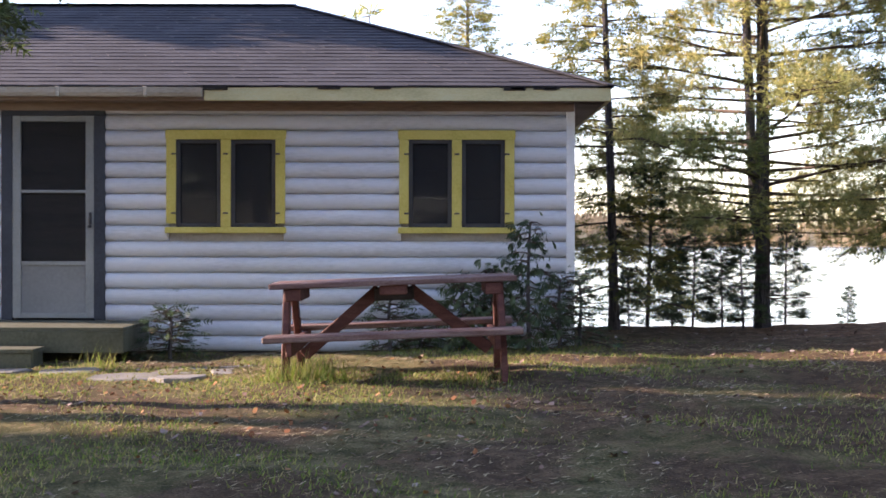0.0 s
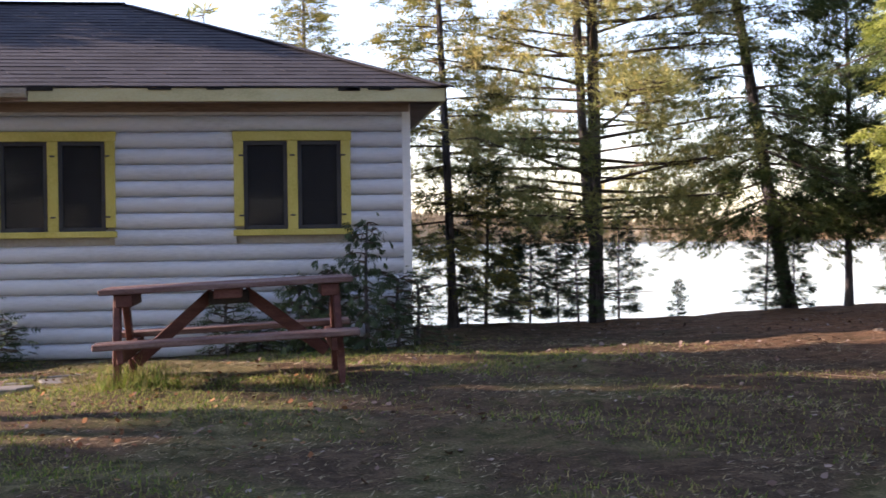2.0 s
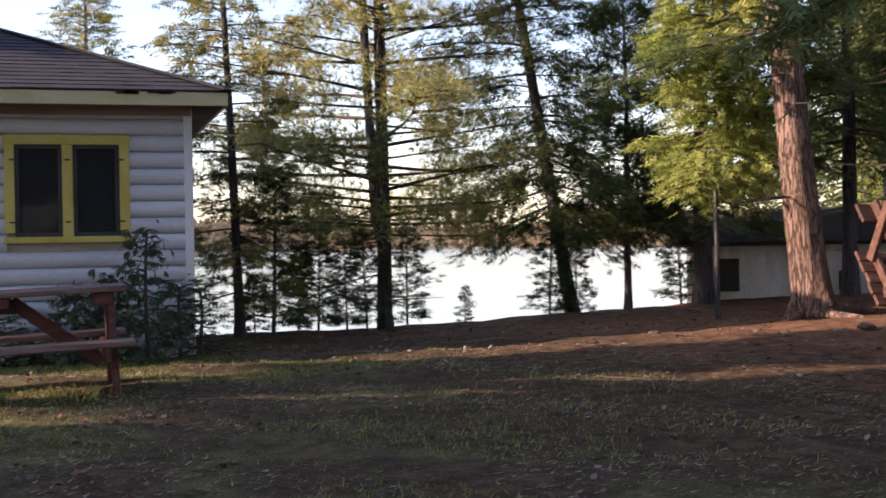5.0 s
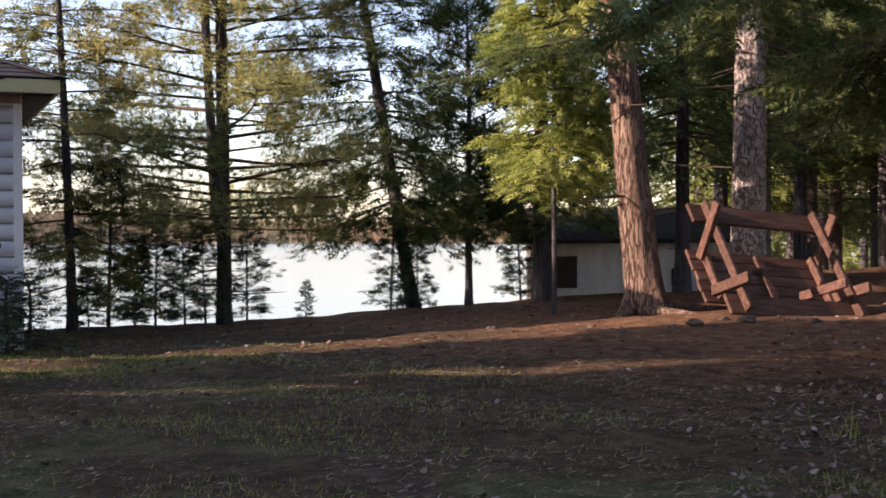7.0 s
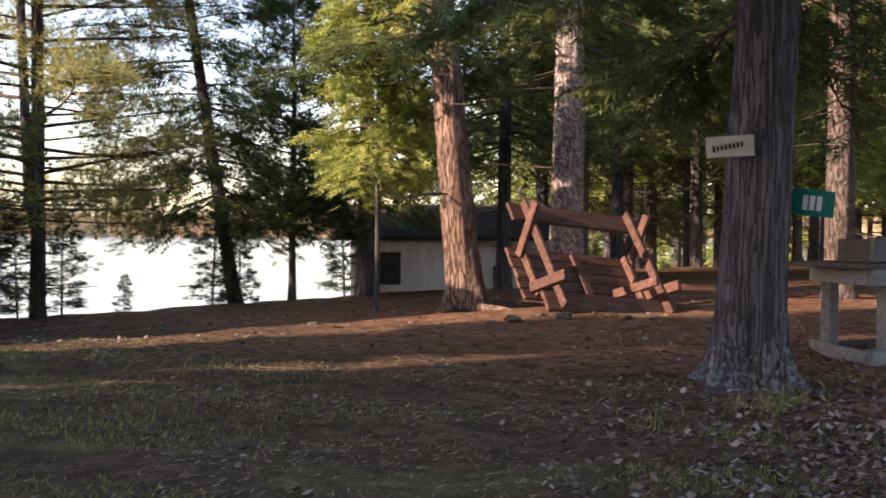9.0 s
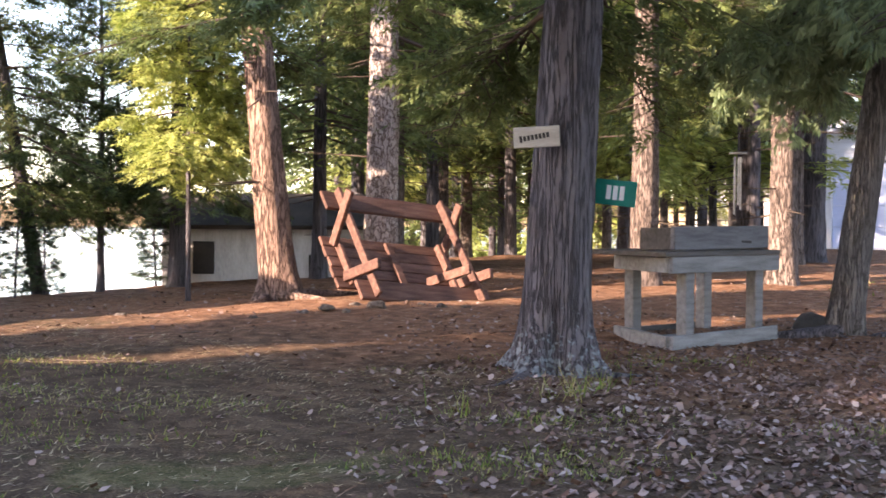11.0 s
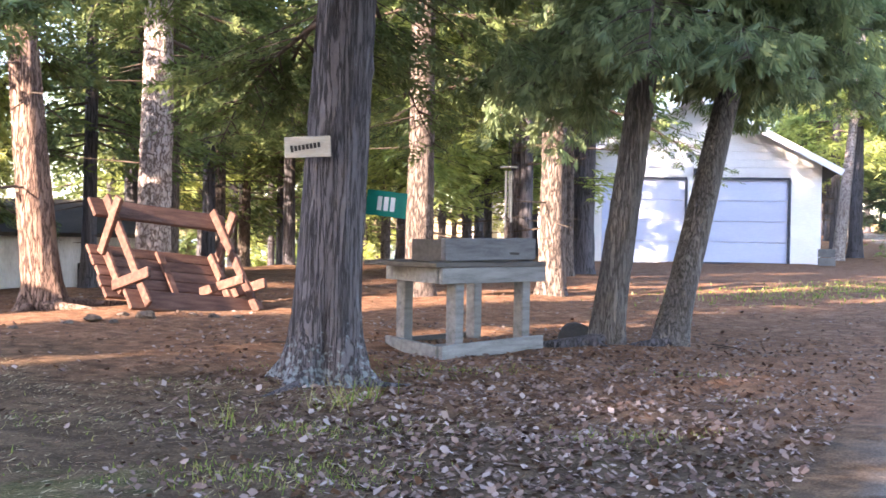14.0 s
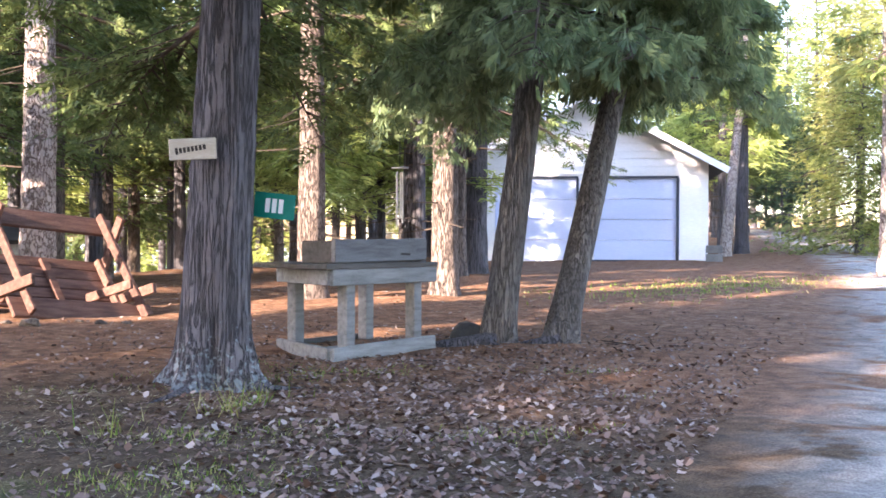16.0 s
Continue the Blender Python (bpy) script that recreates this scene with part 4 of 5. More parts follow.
    for i in range(dead):
        z = rng.uniform(0.25 * c0, c0 * 1.1)
        az = rng.uniform(0, 6.28)
        b0 = np.array([np.interp(z, path[:, 2], path[:, k]) for k in range(3)])
        L = rng.uniform(0.3, 1.3)
        k = np.linspace(0, 1, 4)
        pt = b0 + L * (k[:, None] * np.array([math.cos(az), math.sin(az), rng.uniform(-0.3, 0.1)]))
        wood.append(tube(pt, np.interp(k, [0, 1], [0.014, 0.003]), 3, rng))
    if wood:
        v, f = join(wood)
        tagged(quads("branching", v, f, M_TWIG, t), kind="stuff")
    V = []
    if P:
        V.append(sprays(np.concatenate(P), np.concatenate(D), np.concatenate(U), np.concatenate(S), fr))
    if hP:
        V.append(sprays(np.concatenate(hP), np.concatenate(hD), np.concatenate(hU), np.concatenate(hS), "coarse"))
    if V:
        tagged(tris("crown", np.concatenate(V), leaf, t), kind="stuff")
    return t


def at(az, d, rz=0.0, dz=0.0):
    x, y = polar(az, d)
    return pose(x, y, hz(x, y) + dz, 0, 0, rz)


# ---- trees along the bank ----
tree("spruce_tree", at(7.75, 16.5), "thin yellowing spruce at the edge of the bank", "spruce", 6.6, 0.06, 0.5, 1.15, 80, 130, M_BARK, M_YELLOWSPRUCE, 11, jit=0.07, shape=0.6, gaps=0.15, lean=(-0.03, 0), low=1.0)
tree("pine_tree", at(14.2, 17.2), "tall pine with two stems and thinning golden needles", "pine", 10.5, 0.10, 1.25, 2.5, 140, 210, M_BARK, M_PINE, 12, shape=0.35, twin=True, gaps=0.05, dead=8, low=1.15, vis=5.4, size=0.85, jit=0.13)
tree("hemlock_tree", at(22.65, 18.4), "dark slanting hemlock on the bank", "hemlock", 8.5, 0.1, 1.4, 2.0, 60, 190, M_BARK, M_HEMLOCK, 13, jit=0.08, lean=(-0.17, 0.0), shape=0.4, vis=5.6)
tree("slim_pine", at(25.1, 19.2), "slim young pine on the bank", "pine", 5.0, 0.05, 1.1, 1.3, 60, 110, M_BARK, M_DARKHEM, 14, jit=0.1, shape=0.6, vis=6)
tree("hemlock_tree", at(28.4, 20.0), "dark hemlock by the shed", "hemlock", 9.0, 0.15, 1.5, 2.0, 52, 190, M_BARK, M_HEMLOCK, 15, jit=0.08, shape=0.4, vis=6)
tree("spruce_tree", at(1.0, 28.0), "spruce top behind the cabin roof", "spruce", 11.2, 0.12, 5.5, 1.5, 70, 110, M_BARK, M_YELLOWSPRUCE, 16, jit=0.12, shape=0.9, gaps=0.15, low=1.0, size=1.4, vis=99)
tree("bare_tree", at(-3.3, 30.0), "leafless sapling behind the cabin roof", "pine", 10.4, 0.05, 10.2, 0.5, 2, 4, M_BARK, M_PINE, 17, dead=24)
firs = [(9.2, 17.0, 1.25), (11.2, 17.2, 1.4), (12.5, 17.0, 1.2), (13.4, 16.9, 1.3), (15.2, 17.4, 1.35), (21.6, 17.9, 1.35), (22.8, 18.1, 1.1), (27.4, 20.4, 1.5), (8.4, 16.7, 0.8), (17.8, 17.3, 0.5), (10.3, 17.5, 1.2)]
fir = tree("young_fir", at(*firs[0][:2]), "dark young fir on the bank", "fir", 2.2, 0.02, 0.1, 0.72, 44, 58, M_BARK, M_SPRUCE, 21, rings=10, seg=7, flare=0, shape=0.75, group="young firs on the bank", low=1.0, size=0.8, jit=0.055, gaps=0.22, lean=(0.03, 0.02))
for i, (a, d, h) in enumerate(firs[1:]):
    copy_thing(fir, at(a, d, i * 77) @ Matrix.Scale(h / 2.2, 4))

# ---- big trees ----
tree("hemlock_tree", at(33.2, 14.1), "large red-barked hemlock with exposed roots", "hemlock", 11, 0.205, 2.6, 2.3, 70, 320, M_REDBARK, M_HEMLOCK, 31, jit=0.07, lean=(-0.076, 0.049), seg=40, rings=80, flare=1.0, shape=0.4, dead=8, side=(33, -50), clear=7, wobble=0.06)
# small tree added for the big hemlock's low bough; its colour holds the sun
tree("hemlock_tree", at(29.1, 14.8), "yellow-green stand-in for a sunlit bough of the big hemlock", "hemlock", 4.0, 0.02, 1.5, 0.95, 46, 150, M_BARK, M_GOLDGREEN, 39, shape=0.3, low=1.0, flare=0.2, jit=0.08, vis=9)
tree("pine_tree", at(37.5, 16.6), "tall pale-barked pine with dappled trunk", "hemlock", 13, 0.235, 3.0, 2.7, 70, 240, M_PALEBARK, M_HEMLOCK, 32, jit=0.08, seg=32, rings=70, shape=0.4, dead=12, side=(37, 98), clear=7, vis=5.6)
tree("pine_tree", at(45.95, 8.95), "massive grey-barked pine carrying two signs", "hemlock", 13, 0.245, 2.55, 3.0, 84, 420, M_LICHENBARK, M_HEMLOCK, 33, jit=0.06, lean=(0.034, -0.036), seg=56, rings=120, flare=1.15, shape=0.4, wobble=0.05, side=(20,), clear=3.2, vis=4.2)
tree("pine_tree", at(49.3, 16.0), "straight pine with sun-dappled bark", "hemlock", 12, 0.185, 2.7, 2.4, 60, 200, M_GREYREDBARK, M_HEMLOCK, 34, seg=26, rings=50, shape=0.4, dead=10, side=(49,), vis=5.4, jit=0.08)
tree("pine_tree", at(55.2, 17.0), "straight pine with sun-dappled bark", "hemlock", 12, 0.19, 2.5, 2.4, 60, 200, M_GREYREDBARK, M_HEMLOCK, 35, seg=26, rings=50, shape=0.4, dead=10, side=(55,), vis=5.6, jit=0.08)
tree("pine_tree", at(56.2, 24.0), "grey trunk beside the garage", "hemlock", 12, 0.26, 3.0, 2.4, 50, 200, M_BARK, M_HEMLOCK, 36, seg=20, rings=30, shape=0.4, side=(56,), vis=6.5, size=1.3)
tree("cedar_tree", at(58.0, 11.75), "leaning white cedar with stringy grey bark", "cedar", 9, 0.15, 2.7, 2.2, 72, 270, M_CEDARBARK, M_CEDAR, 37, lean=(0.106, -0.075), seg=32, rings=70, shape=0.4, flare=0.8, vis=4.6, jit=0.09)
tree("cedar_tree", at(60.7, 11.8), "leaning white cedar with stringy grey bark", "cedar", 9, 0.14, 2.7, 2.2, 72, 270, M_CEDARBARK, M_CEDAR, 38, lean=(0.36, -0.05), seg=32, rings=70, shape=0.4, flare=0.8, vis=4.6, jit=0.09)

# ---- unseen trees added west of the cabin and south of the lane to shade the lawn, and a cedar ----
for i, (x, y, h, c, r) in enumerate(((-12.5, 4.5, 13, 1.6, 3.0), (-12.9, 1.2, 12, 1.4, 3.2), (-11.9, 8.9, 13, 5.5, 1.9), (-13.1, 7.1, 14, 4.2, 2.1), (-13.4, 12.0, 13, 6.0, 0.9), (-11.0, 16.9, 8.2, 2.6, 2.2), (-4.5, -5.5, 12, 2.4, 3.0), (1.5, -6.5, 13, 2.6, 3.2), (6.5, -5.0, 12, 2.8, 3.0), (-1.3, -3.5, 12, 3.2, 4.2))):
    tree("hemlock_tree", pose(x, y, hz(x, y)), "tall unseen hemlock added for its shade", "far", h, 0.2, c, r, 60, 110, M_BARK, M_HEMLOCK, 60 + i, shape=0.3, size=1.5, low=1.0, vis=99, twigs=False)
tree("cedar_tree", at(-25.2, 9.2), "cedar with drooping boughs in front of the cabin", "hemlock", 5.4, 0.1, 2.5, 1.75, 60, 260, M_CEDARBARK, M_DARKHEM, 71, shape=0.4, low=1.0, vis=4.5)

# ---- forest behind ----
rng = np.random.default_rng(77)
FOREST = dict(jit=0.16, shape=0.35, group="forest trees", seg=8, vis=7.5, twigs=False)
kinds = [tree("forest_tree", at(40, 23), "slender forest conifer among others", "far", 11, 0.12, 3.0, 1.8, 46, 76, M_GREYREDBARK, M_HEMLOCK, 41, dead=30, size=0.62, **FOREST),
         tree("forest_tree", at(46, 24), "slender forest conifer among others", "far", 12, 0.10, 3.4, 1.7, 46, 76, M_BARK, M_HEMLOCK, 42, dead=36, size=0.62, **FOREST),
         # third kind wears the lighter, sunlit-coloured needles
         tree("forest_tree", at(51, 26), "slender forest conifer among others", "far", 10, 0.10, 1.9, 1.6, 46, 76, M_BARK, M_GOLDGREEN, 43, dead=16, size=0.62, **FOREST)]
dark = tree("forest_tree", at(34.6, 19.8), "dark low-boughed hemlock in the wood", "far", 10, 0.12, 2.2, 1.9, 50, 84, M_BARK, M_HEMLOCK, 44, dead=14, size=0.62, **FOREST)
for a, d in ((36.2, 23), (35.2, 27), (43.0, 27), (40.4, 30), (45.2, 32), (48.0, 29), (51.4, 33), (53.8, 36)):
    copy_thing(dark, at(a, d, a * 70) @ Matrix.Scale(1.1, 4))
for a, d in ((67.3, 52), (68.0, 72), (66.5, 54), (69.4, 78), (67.7, 60)):
    copy_thing(dark, at(a, d, a * 70) @ Matrix.Scale(1.35, 4))
for i in range(40):
    a, d = 36 + 20 * ((i * 0.618) % 1), rng.uniform(20, 46)
    copy_thing(kinds[i % 3], at(a, d, rng.uniform(0, 360)) @ Matrix.Scale(rng.uniform(0.8, 1.2), 4))
for a, d in ((66.0, 46), (66.9, 58), (67.4, 76), (70.2, 80), (71.4, 60), (72.6, 52), (75, 42), (64.5, 52), (62, 50), (59, 48), (77, 36), (71.0, 90), (56.5, 44)):
    copy_thing(kinds[int(a * 7) % 3], at(a, d, a * 50) @ Matrix.Scale(1.2, 4))
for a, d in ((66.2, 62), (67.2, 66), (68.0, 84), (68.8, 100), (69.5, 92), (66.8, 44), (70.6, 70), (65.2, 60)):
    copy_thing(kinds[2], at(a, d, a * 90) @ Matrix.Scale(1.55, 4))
for a, d, k in ((68.6, 66, 2.6), (69.3, 58, 2.2), (70.2, 64, 2.4), (67.9, 74, 2.8)):
    copy_thing(fir, at(a, d, a * 90) @ Matrix.Scale(k, 4))
tree("maple_tree", at(72.6, 38), "yellow-green roadside tree in autumn leaf", "far", 7, 0.12, 0.3, 2.3, 90, 210, M_BARK, M_AUTUMN, 51, shape=0.4, size=0.42, jit=0.3, low=1.0, vis=99)
tree("birch_trunk", at(67.0, 36), "pale leaning trunk beside the garage", "far", 9, 0.17, 4, 1.5, 20, 60, M_PALEBARK, M_GOLDGREEN, 52, lean=(0.1, -0.05), shape=0.5, size=0.8)
tree("pine_tree", at(67.7, 37), "grey trunk behind the leaning one", "far", 10, 0.2, 4, 1.5, 20, 60, M_BARK, M_HEMLOCK, 54, shape=0.5, size=0.8)
tree("pine_tree", at(73.9, 25.5), "pale trunk at the edge of the lane", "far", 9, 0.16, 4, 1.5, 20, 60, M_PALEBARK, M_AUTUMN, 53, shape=0.5, size=0.8)


# ---- garage ----
def build_garage():
    g = thing("garage", at(61.55, 32.8, -61.55) @ pose(-0.36, 0, 0), "white garage with two pale blue overhead doors", "garage")
    # local frame: front along x, facing -y
    W, Hh, P, D = 6.2, 2.5, 4.14, 6.5
    T = 0.12
    doors = [(-2.32, -0.22), (0.22, 2.31)]
    dh = 2.1
    w = wall_sheet(-W / 2, W / 2, -0.2, Hh, [(a, b, 0.0, dh) for a, b in doors], 0.0, T, ((0, P),))
    part("wall", w, M_WHITE, g)
    part("wall", block(T, D, Hh + 0.2, W / 2 - T / 2, D / 2 + T, Hh / 2 - 0.1, 0), M_WHITE, g)
    part("wall", block(T, D, Hh + 0.2, -W / 2 + T / 2, D / 2 + T, Hh / 2 - 0.1, 0), M_WHITE, g)
    part("wall", block(W, T, Hh + 0.2, 0, D + T * 1.5, Hh / 2 - 0.1, 0), M_WHITE, g)
    k = (P - Hh) / (W / 2)
    for s in (-1, 1):
        e = W / 2 + 0.45
        part("roof_slope", beam((0, D / 2 - 0.2, P + 0.06), (s * e, D / 2 - 0.2, P + 0.06 - k * e), D + 0.9, 0.06), M_DARKROOF, g)
        part("barge_board", beam((s * 0.02, -0.66, P + 0.0), (s * e, -0.66, P - k * e), 0.03, 0.16), M_WHITE, g)
    for a, b in doors:
        o = new("overhead_door")
        o.parent = g
        for i in range(4):
            h = dh / 4
            part("door_panel", block(b - a - 0.02, 0.05, h - 0.012, (a + b) / 2, 0.08, h * (i + 0.5), 0.006), M_DOORBLUE, o)
        for x in (a - 0.03, b + 0.03):
            part("jamb_trim", block(0.07, 0.03, dh, x, -0.017, dh / 2), M_DARKTRIM if x > b else M_WHITE, o)
        part("head_trim", block(b - a + 0.1, 0.03, 0.06, (a + b) / 2, -0.017, dh + 0.03), M_DARKTRIM, o)
    # lap boards over the doors
    n = 9
    for i in range(n):
        z = dh + 0.1 + i * 0.2
        hw = W / 2 if z + 0.2 < Hh else (P - z - 0.2) / (P - Hh) * W / 2
        if hw > 0.2:
            part("lap_board", block(2 * hw, 0.025, 0.192, 0, -0.016, z + 0.1), M_WHITE, g)
    part("sill_board", block(b - a + 0.1, 0.06, 0.05, (a + b) / 2, -0.03, 0.0), M_DARKTRIM, g)
    part("lamp", block(0.28, 0.12, 0.2, 0.12, -0.09, dh + 0.18, 0.02), M_DARKTRIM, g, "small dark wall lamp")
    return g


build_garage()


# ---- shed ----
def build_shed():
    x, y = polar(31.4, 20.6)
    s = thing("shed", pose(x, y, hz(x, y) - 0.35, 0, 0, -30), "weathered grey shed with a dark mossy roof", "shed")
    W, H = 3.3, 1.43
    part("wall", block(W, 2.2, H, 0.3, 1.1, H / 2 - 0.2, 0.01), M_SHED, s)
    part("roof", beam((0.3, -0.28, H - 0.22), (0.3, 1.15, H + 0.32), W + 0.5, 0.07), M_DARKROOF, s)
    part("roof", beam((0.3, 1.10, H + 0.32), (0.3, 2.5, H - 0.22), W + 0.5, 0.07), M_DARKROOF, s)
    # black plates paint the dark inside of the shed's openings
    part("opening", block(0.34, 0.06, 0.52, -0.70, -0.02, 0.72, 0.01), M_BLACK, s)
    part("opening", block(0.26, 0.06, 0.3, 1.1, -0.02, 0.62, 0.01), M_BLACK, s)
    for x in (-1.3, -0.75, 0.3, 1.2, 1.9):
        part("batten", block(0.06, 0.03, H - 0.02, x, -0.014, H / 2 - 0.2), M_SHED, s)
    return s


build_shed()


# ---- overturned picnic table ----
def tipped():
    """Feet towards the lawn and up, the top boards behind, one bench on the ground."""
    h = radians(-38.5)
    right, away = Vector((math.cos(h), math.sin(h), 0)), Vector((-math.sin(h), math.cos(h), 0))
    mix = lambda v: right * v[0] + Vector((0, 0, 1)) * v[1] - away * v[2]
    ax, az = mix((0.86, 0.02, -0.49)).normalized(), mix((-0.50, -0.65, -0.57)).normalized()
    ay = az.cross(ax).normalized()
    ax = ay.cross(az)
    m = Matrix((ax, ay, az)).transposed().to_4x4()
    m.translation = Vector((8.82, 10.93, 0.79)) - az * 0.42
    return m


picnic_table("picnic_table", tipped(), "brown-red picnic table tipped over onto one bench under the trees", 1.75, M_BROWNWOOD, M_BROWNWOOD, 0.36, 0.62, loose=True)
prop = thing("prop_block", at(39.0, 13.75, 20), "dark rotten log block under the tipped table", "log")
part("log", beam((-0.16, 0, 0.05), (0.16, 0, 0.07), 0.16, 0.2, bev=0.05), M_DARKWOOD, prop)


# ---- plank stand ----
def build_stand():
    x, y = 7.91, 6.41
    s = thing("plank_stand", pose(x, y, hz(x, y) - 0.05, 0, 0, 2.5), "weathered grey timber stand with a plank box on top", "stand")
    W, D = 1.44, 0.92      # local x along the front, y back
    sx = 0.42 / D          # the side boards run back askew
    zt = 0.80
    for px, py in ((0.27, 0.07), (W - 0.22, 0.07), (0.14 + sx * (D - 0.12), D - 0.12), (W + 0.06, D - 0.12)):
        part("post", block(0.115, 0.10, zt - 0.06, px, py, (zt - 0.06) / 2 - 0.03, 0.008), M_GREYWOOD, s)
    part("bottom_board", block(W, 0.04, 0.125, W / 2, 0.0, 0.10, 0.006, pose(0, 0, 0, 0, -0.6, 0)), M_GREYWOOD, s)
    part("bottom_board", beam((-0.01, 0.02, 0.10), (sx * D, D, 0.11), 0.04, 0.12), M_GREYWOOD, s)
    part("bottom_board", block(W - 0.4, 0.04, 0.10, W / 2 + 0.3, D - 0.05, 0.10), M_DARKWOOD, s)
    part("floor_board", block(W - 0.5, D - 0.3, 0.03, W / 2 + 0.08, D / 2, 0.075), M_GREYWOOD, s)
    part("top_rail", block(W + 0.03, 0.04, 0.13, W / 2, 0.0, zt - 0.085, 0.006), M_GREYWOOD, s)
    part("top_rail", beam((-0.01, 0.02, zt - 0.085), (sx * D, D, zt - 0.085), 0.04, 0.12), M_GREYWOOD, s)
    for i in range(6):
        y0 = 0.045 + i * 0.158
        # top boards, back boards and box ends take the darker wood
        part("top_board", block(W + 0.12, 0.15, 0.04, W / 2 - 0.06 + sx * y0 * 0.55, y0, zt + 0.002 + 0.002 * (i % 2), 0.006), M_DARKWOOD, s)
    box = new("box")
    box.parent = s
    bx = W / 2 + 0.10
    part("box_board", block(1.30, 0.05, 0.19, bx, 0.12, zt + 0.12, 0.008, pose(0, 0, 0, 0, -0.5, 0)), M_GREYPLANK, box)
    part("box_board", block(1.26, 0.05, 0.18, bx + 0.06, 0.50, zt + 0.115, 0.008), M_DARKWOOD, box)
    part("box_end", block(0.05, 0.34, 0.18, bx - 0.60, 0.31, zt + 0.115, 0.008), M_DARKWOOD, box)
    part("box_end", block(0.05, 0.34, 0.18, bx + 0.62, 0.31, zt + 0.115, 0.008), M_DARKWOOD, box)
    part("knot_split", block(0.14, 0.004, 0.02, bx + 0.28, 0.0935, zt + 0.13, 0.002, pose(0, 0, 0, 0, 2, 0)), M_BLACK, box)
    return s


build_stand()


# ---- signs ----
def build_signs():
    a = thing("name_board", pose(*polar(45.2, 8.62), 1.665, 0, 0, -50), "small weathered board with dark lettering nailed to the pine", "sign")
    part("board", block(0.31, 0.02, 0.14, 0.01, 0, 0, 0.006, pose(0, 0, 0, 0, -3, 0)), M_SIGNWOOD, a)
    for i in range(8):
        part("lettering", block(0.018, 0.004, 0.045 if i == 0 else 0.034, -0.095 + i * 0.026, -0.012, 0.0, 0, pose(0, 0, 0, 0, -10, 0)), M_BLACK, a)
    b = thing("number_sign", pose(*polar(48.65, 9.2), 1.31, 0, 6, -68), "green enamel sign with white figures on the pine", "sign")
    part("plate", block(0.31, 0.004, 0.18, 0, 0, 0, 0.001), M_GREEN, b)
    for i in range(3):
        part("figure", block(0.034, 0.003, 0.1, -0.05 + i * 0.05, -0.004, 0, 0), M_SIGNWHITE, b)


build_signs()


# ---- shrubs by the cabin ----
for i, (a, d, h, st, lf) in enumerate(((3.9, 12.0, 1.3, "cedar", M_SPRUCE), (5.3, 12.25, 0.75, "spruce", M_SPRUCE), (2.2, 12.25, 0.85, "cedar", M_SPRUCE), (0.9, 12.2, 0.8, "cedar", M_SPRUCE), (-2.4, 12.3, 0.6, "spruce", M_SPRUCE), (-1.0, 12.35, 0.35, "spruce", M_SPRUCE), (6.2, 12.5, 0.7, "spruce", M_SPRUCE), (-12.2, 12.35, 0.5, "spruce", M_SPRUCE))):
    tree("cedar_shrub", at(a, d), "young dark cedar shrub against the white siding", st, h, 0.014, 0.06, 0.27 + 0.06 * h, 24, 20, M_BARK, lf, 90 + i, rings=8, seg=6, flare=0, shape=0.7, size=0.6, category="shrub", group="shrubs along the cabin wall", low=1.0, wobble=0.3)


# ---- flagstones ----
def flagstone(x, y, w, d, rz, seed):
    r = np.random.default_rng(seed)
    bm = bmesh.new()
    n = 7
    ring = []
    for k in range(n):
        a = 2 * math.pi * k / n
        c, s = math.cos(a), math.sin(a)
        q = 1 / max(abs(c), abs(s)) ** 0.8 * r.uniform(0.85, 1.0)
        ring.append((c * q * w / 2, s * q * d / 2))
    lo = [bm.verts.new((a, b, -0.06)) for a, b in ring]
    hi = [bm.verts.new((a, b, 0.018)) for a, b in ring]
    up = [bm.verts.new((a * 0.95, b * 0.95, 0.026)) for a, b in ring]
    for A, B in ((lo, hi), (hi, up)):
        for k in range(n):
            bm.faces.new((A[k], A[(k + 1) % n], B[(k + 1) % n], B[k]))
    bm.faces.new(up)
    ob = link_mesh("flagstone", bm, M_STONE)
    ob.matrix_world = pose(x, y, hz(x, y) - 0.012, r.uniform(-2, 2), r.uniform(-2, 2), rz)
    return tagged(ob, "flat grey flagstone sunk in the lawn", "flagstone", "flagstones by the porch")


for i, (x, y, w, d, rz) in enumerate(((-2.45, 9.75, 0.6, 0.5, 5), (-2.0, 9.6, 0.45, 0.42, -10), (-1.62, 9.95, 0.45, 0.4, 12), (-2.1, 10.15, 0.5, 0.45, 0), (-1.7, 10.4, 0.4, 0.35, 30), (-3.1, 10.45, 0.55, 0.45, 8), (-3.7, 10.55, 0.55, 0.5, -5), (-4.3, 10.6, 0.5, 0.5, 0))):
    flagstone(x, y, w, d, rz, 300 + i)


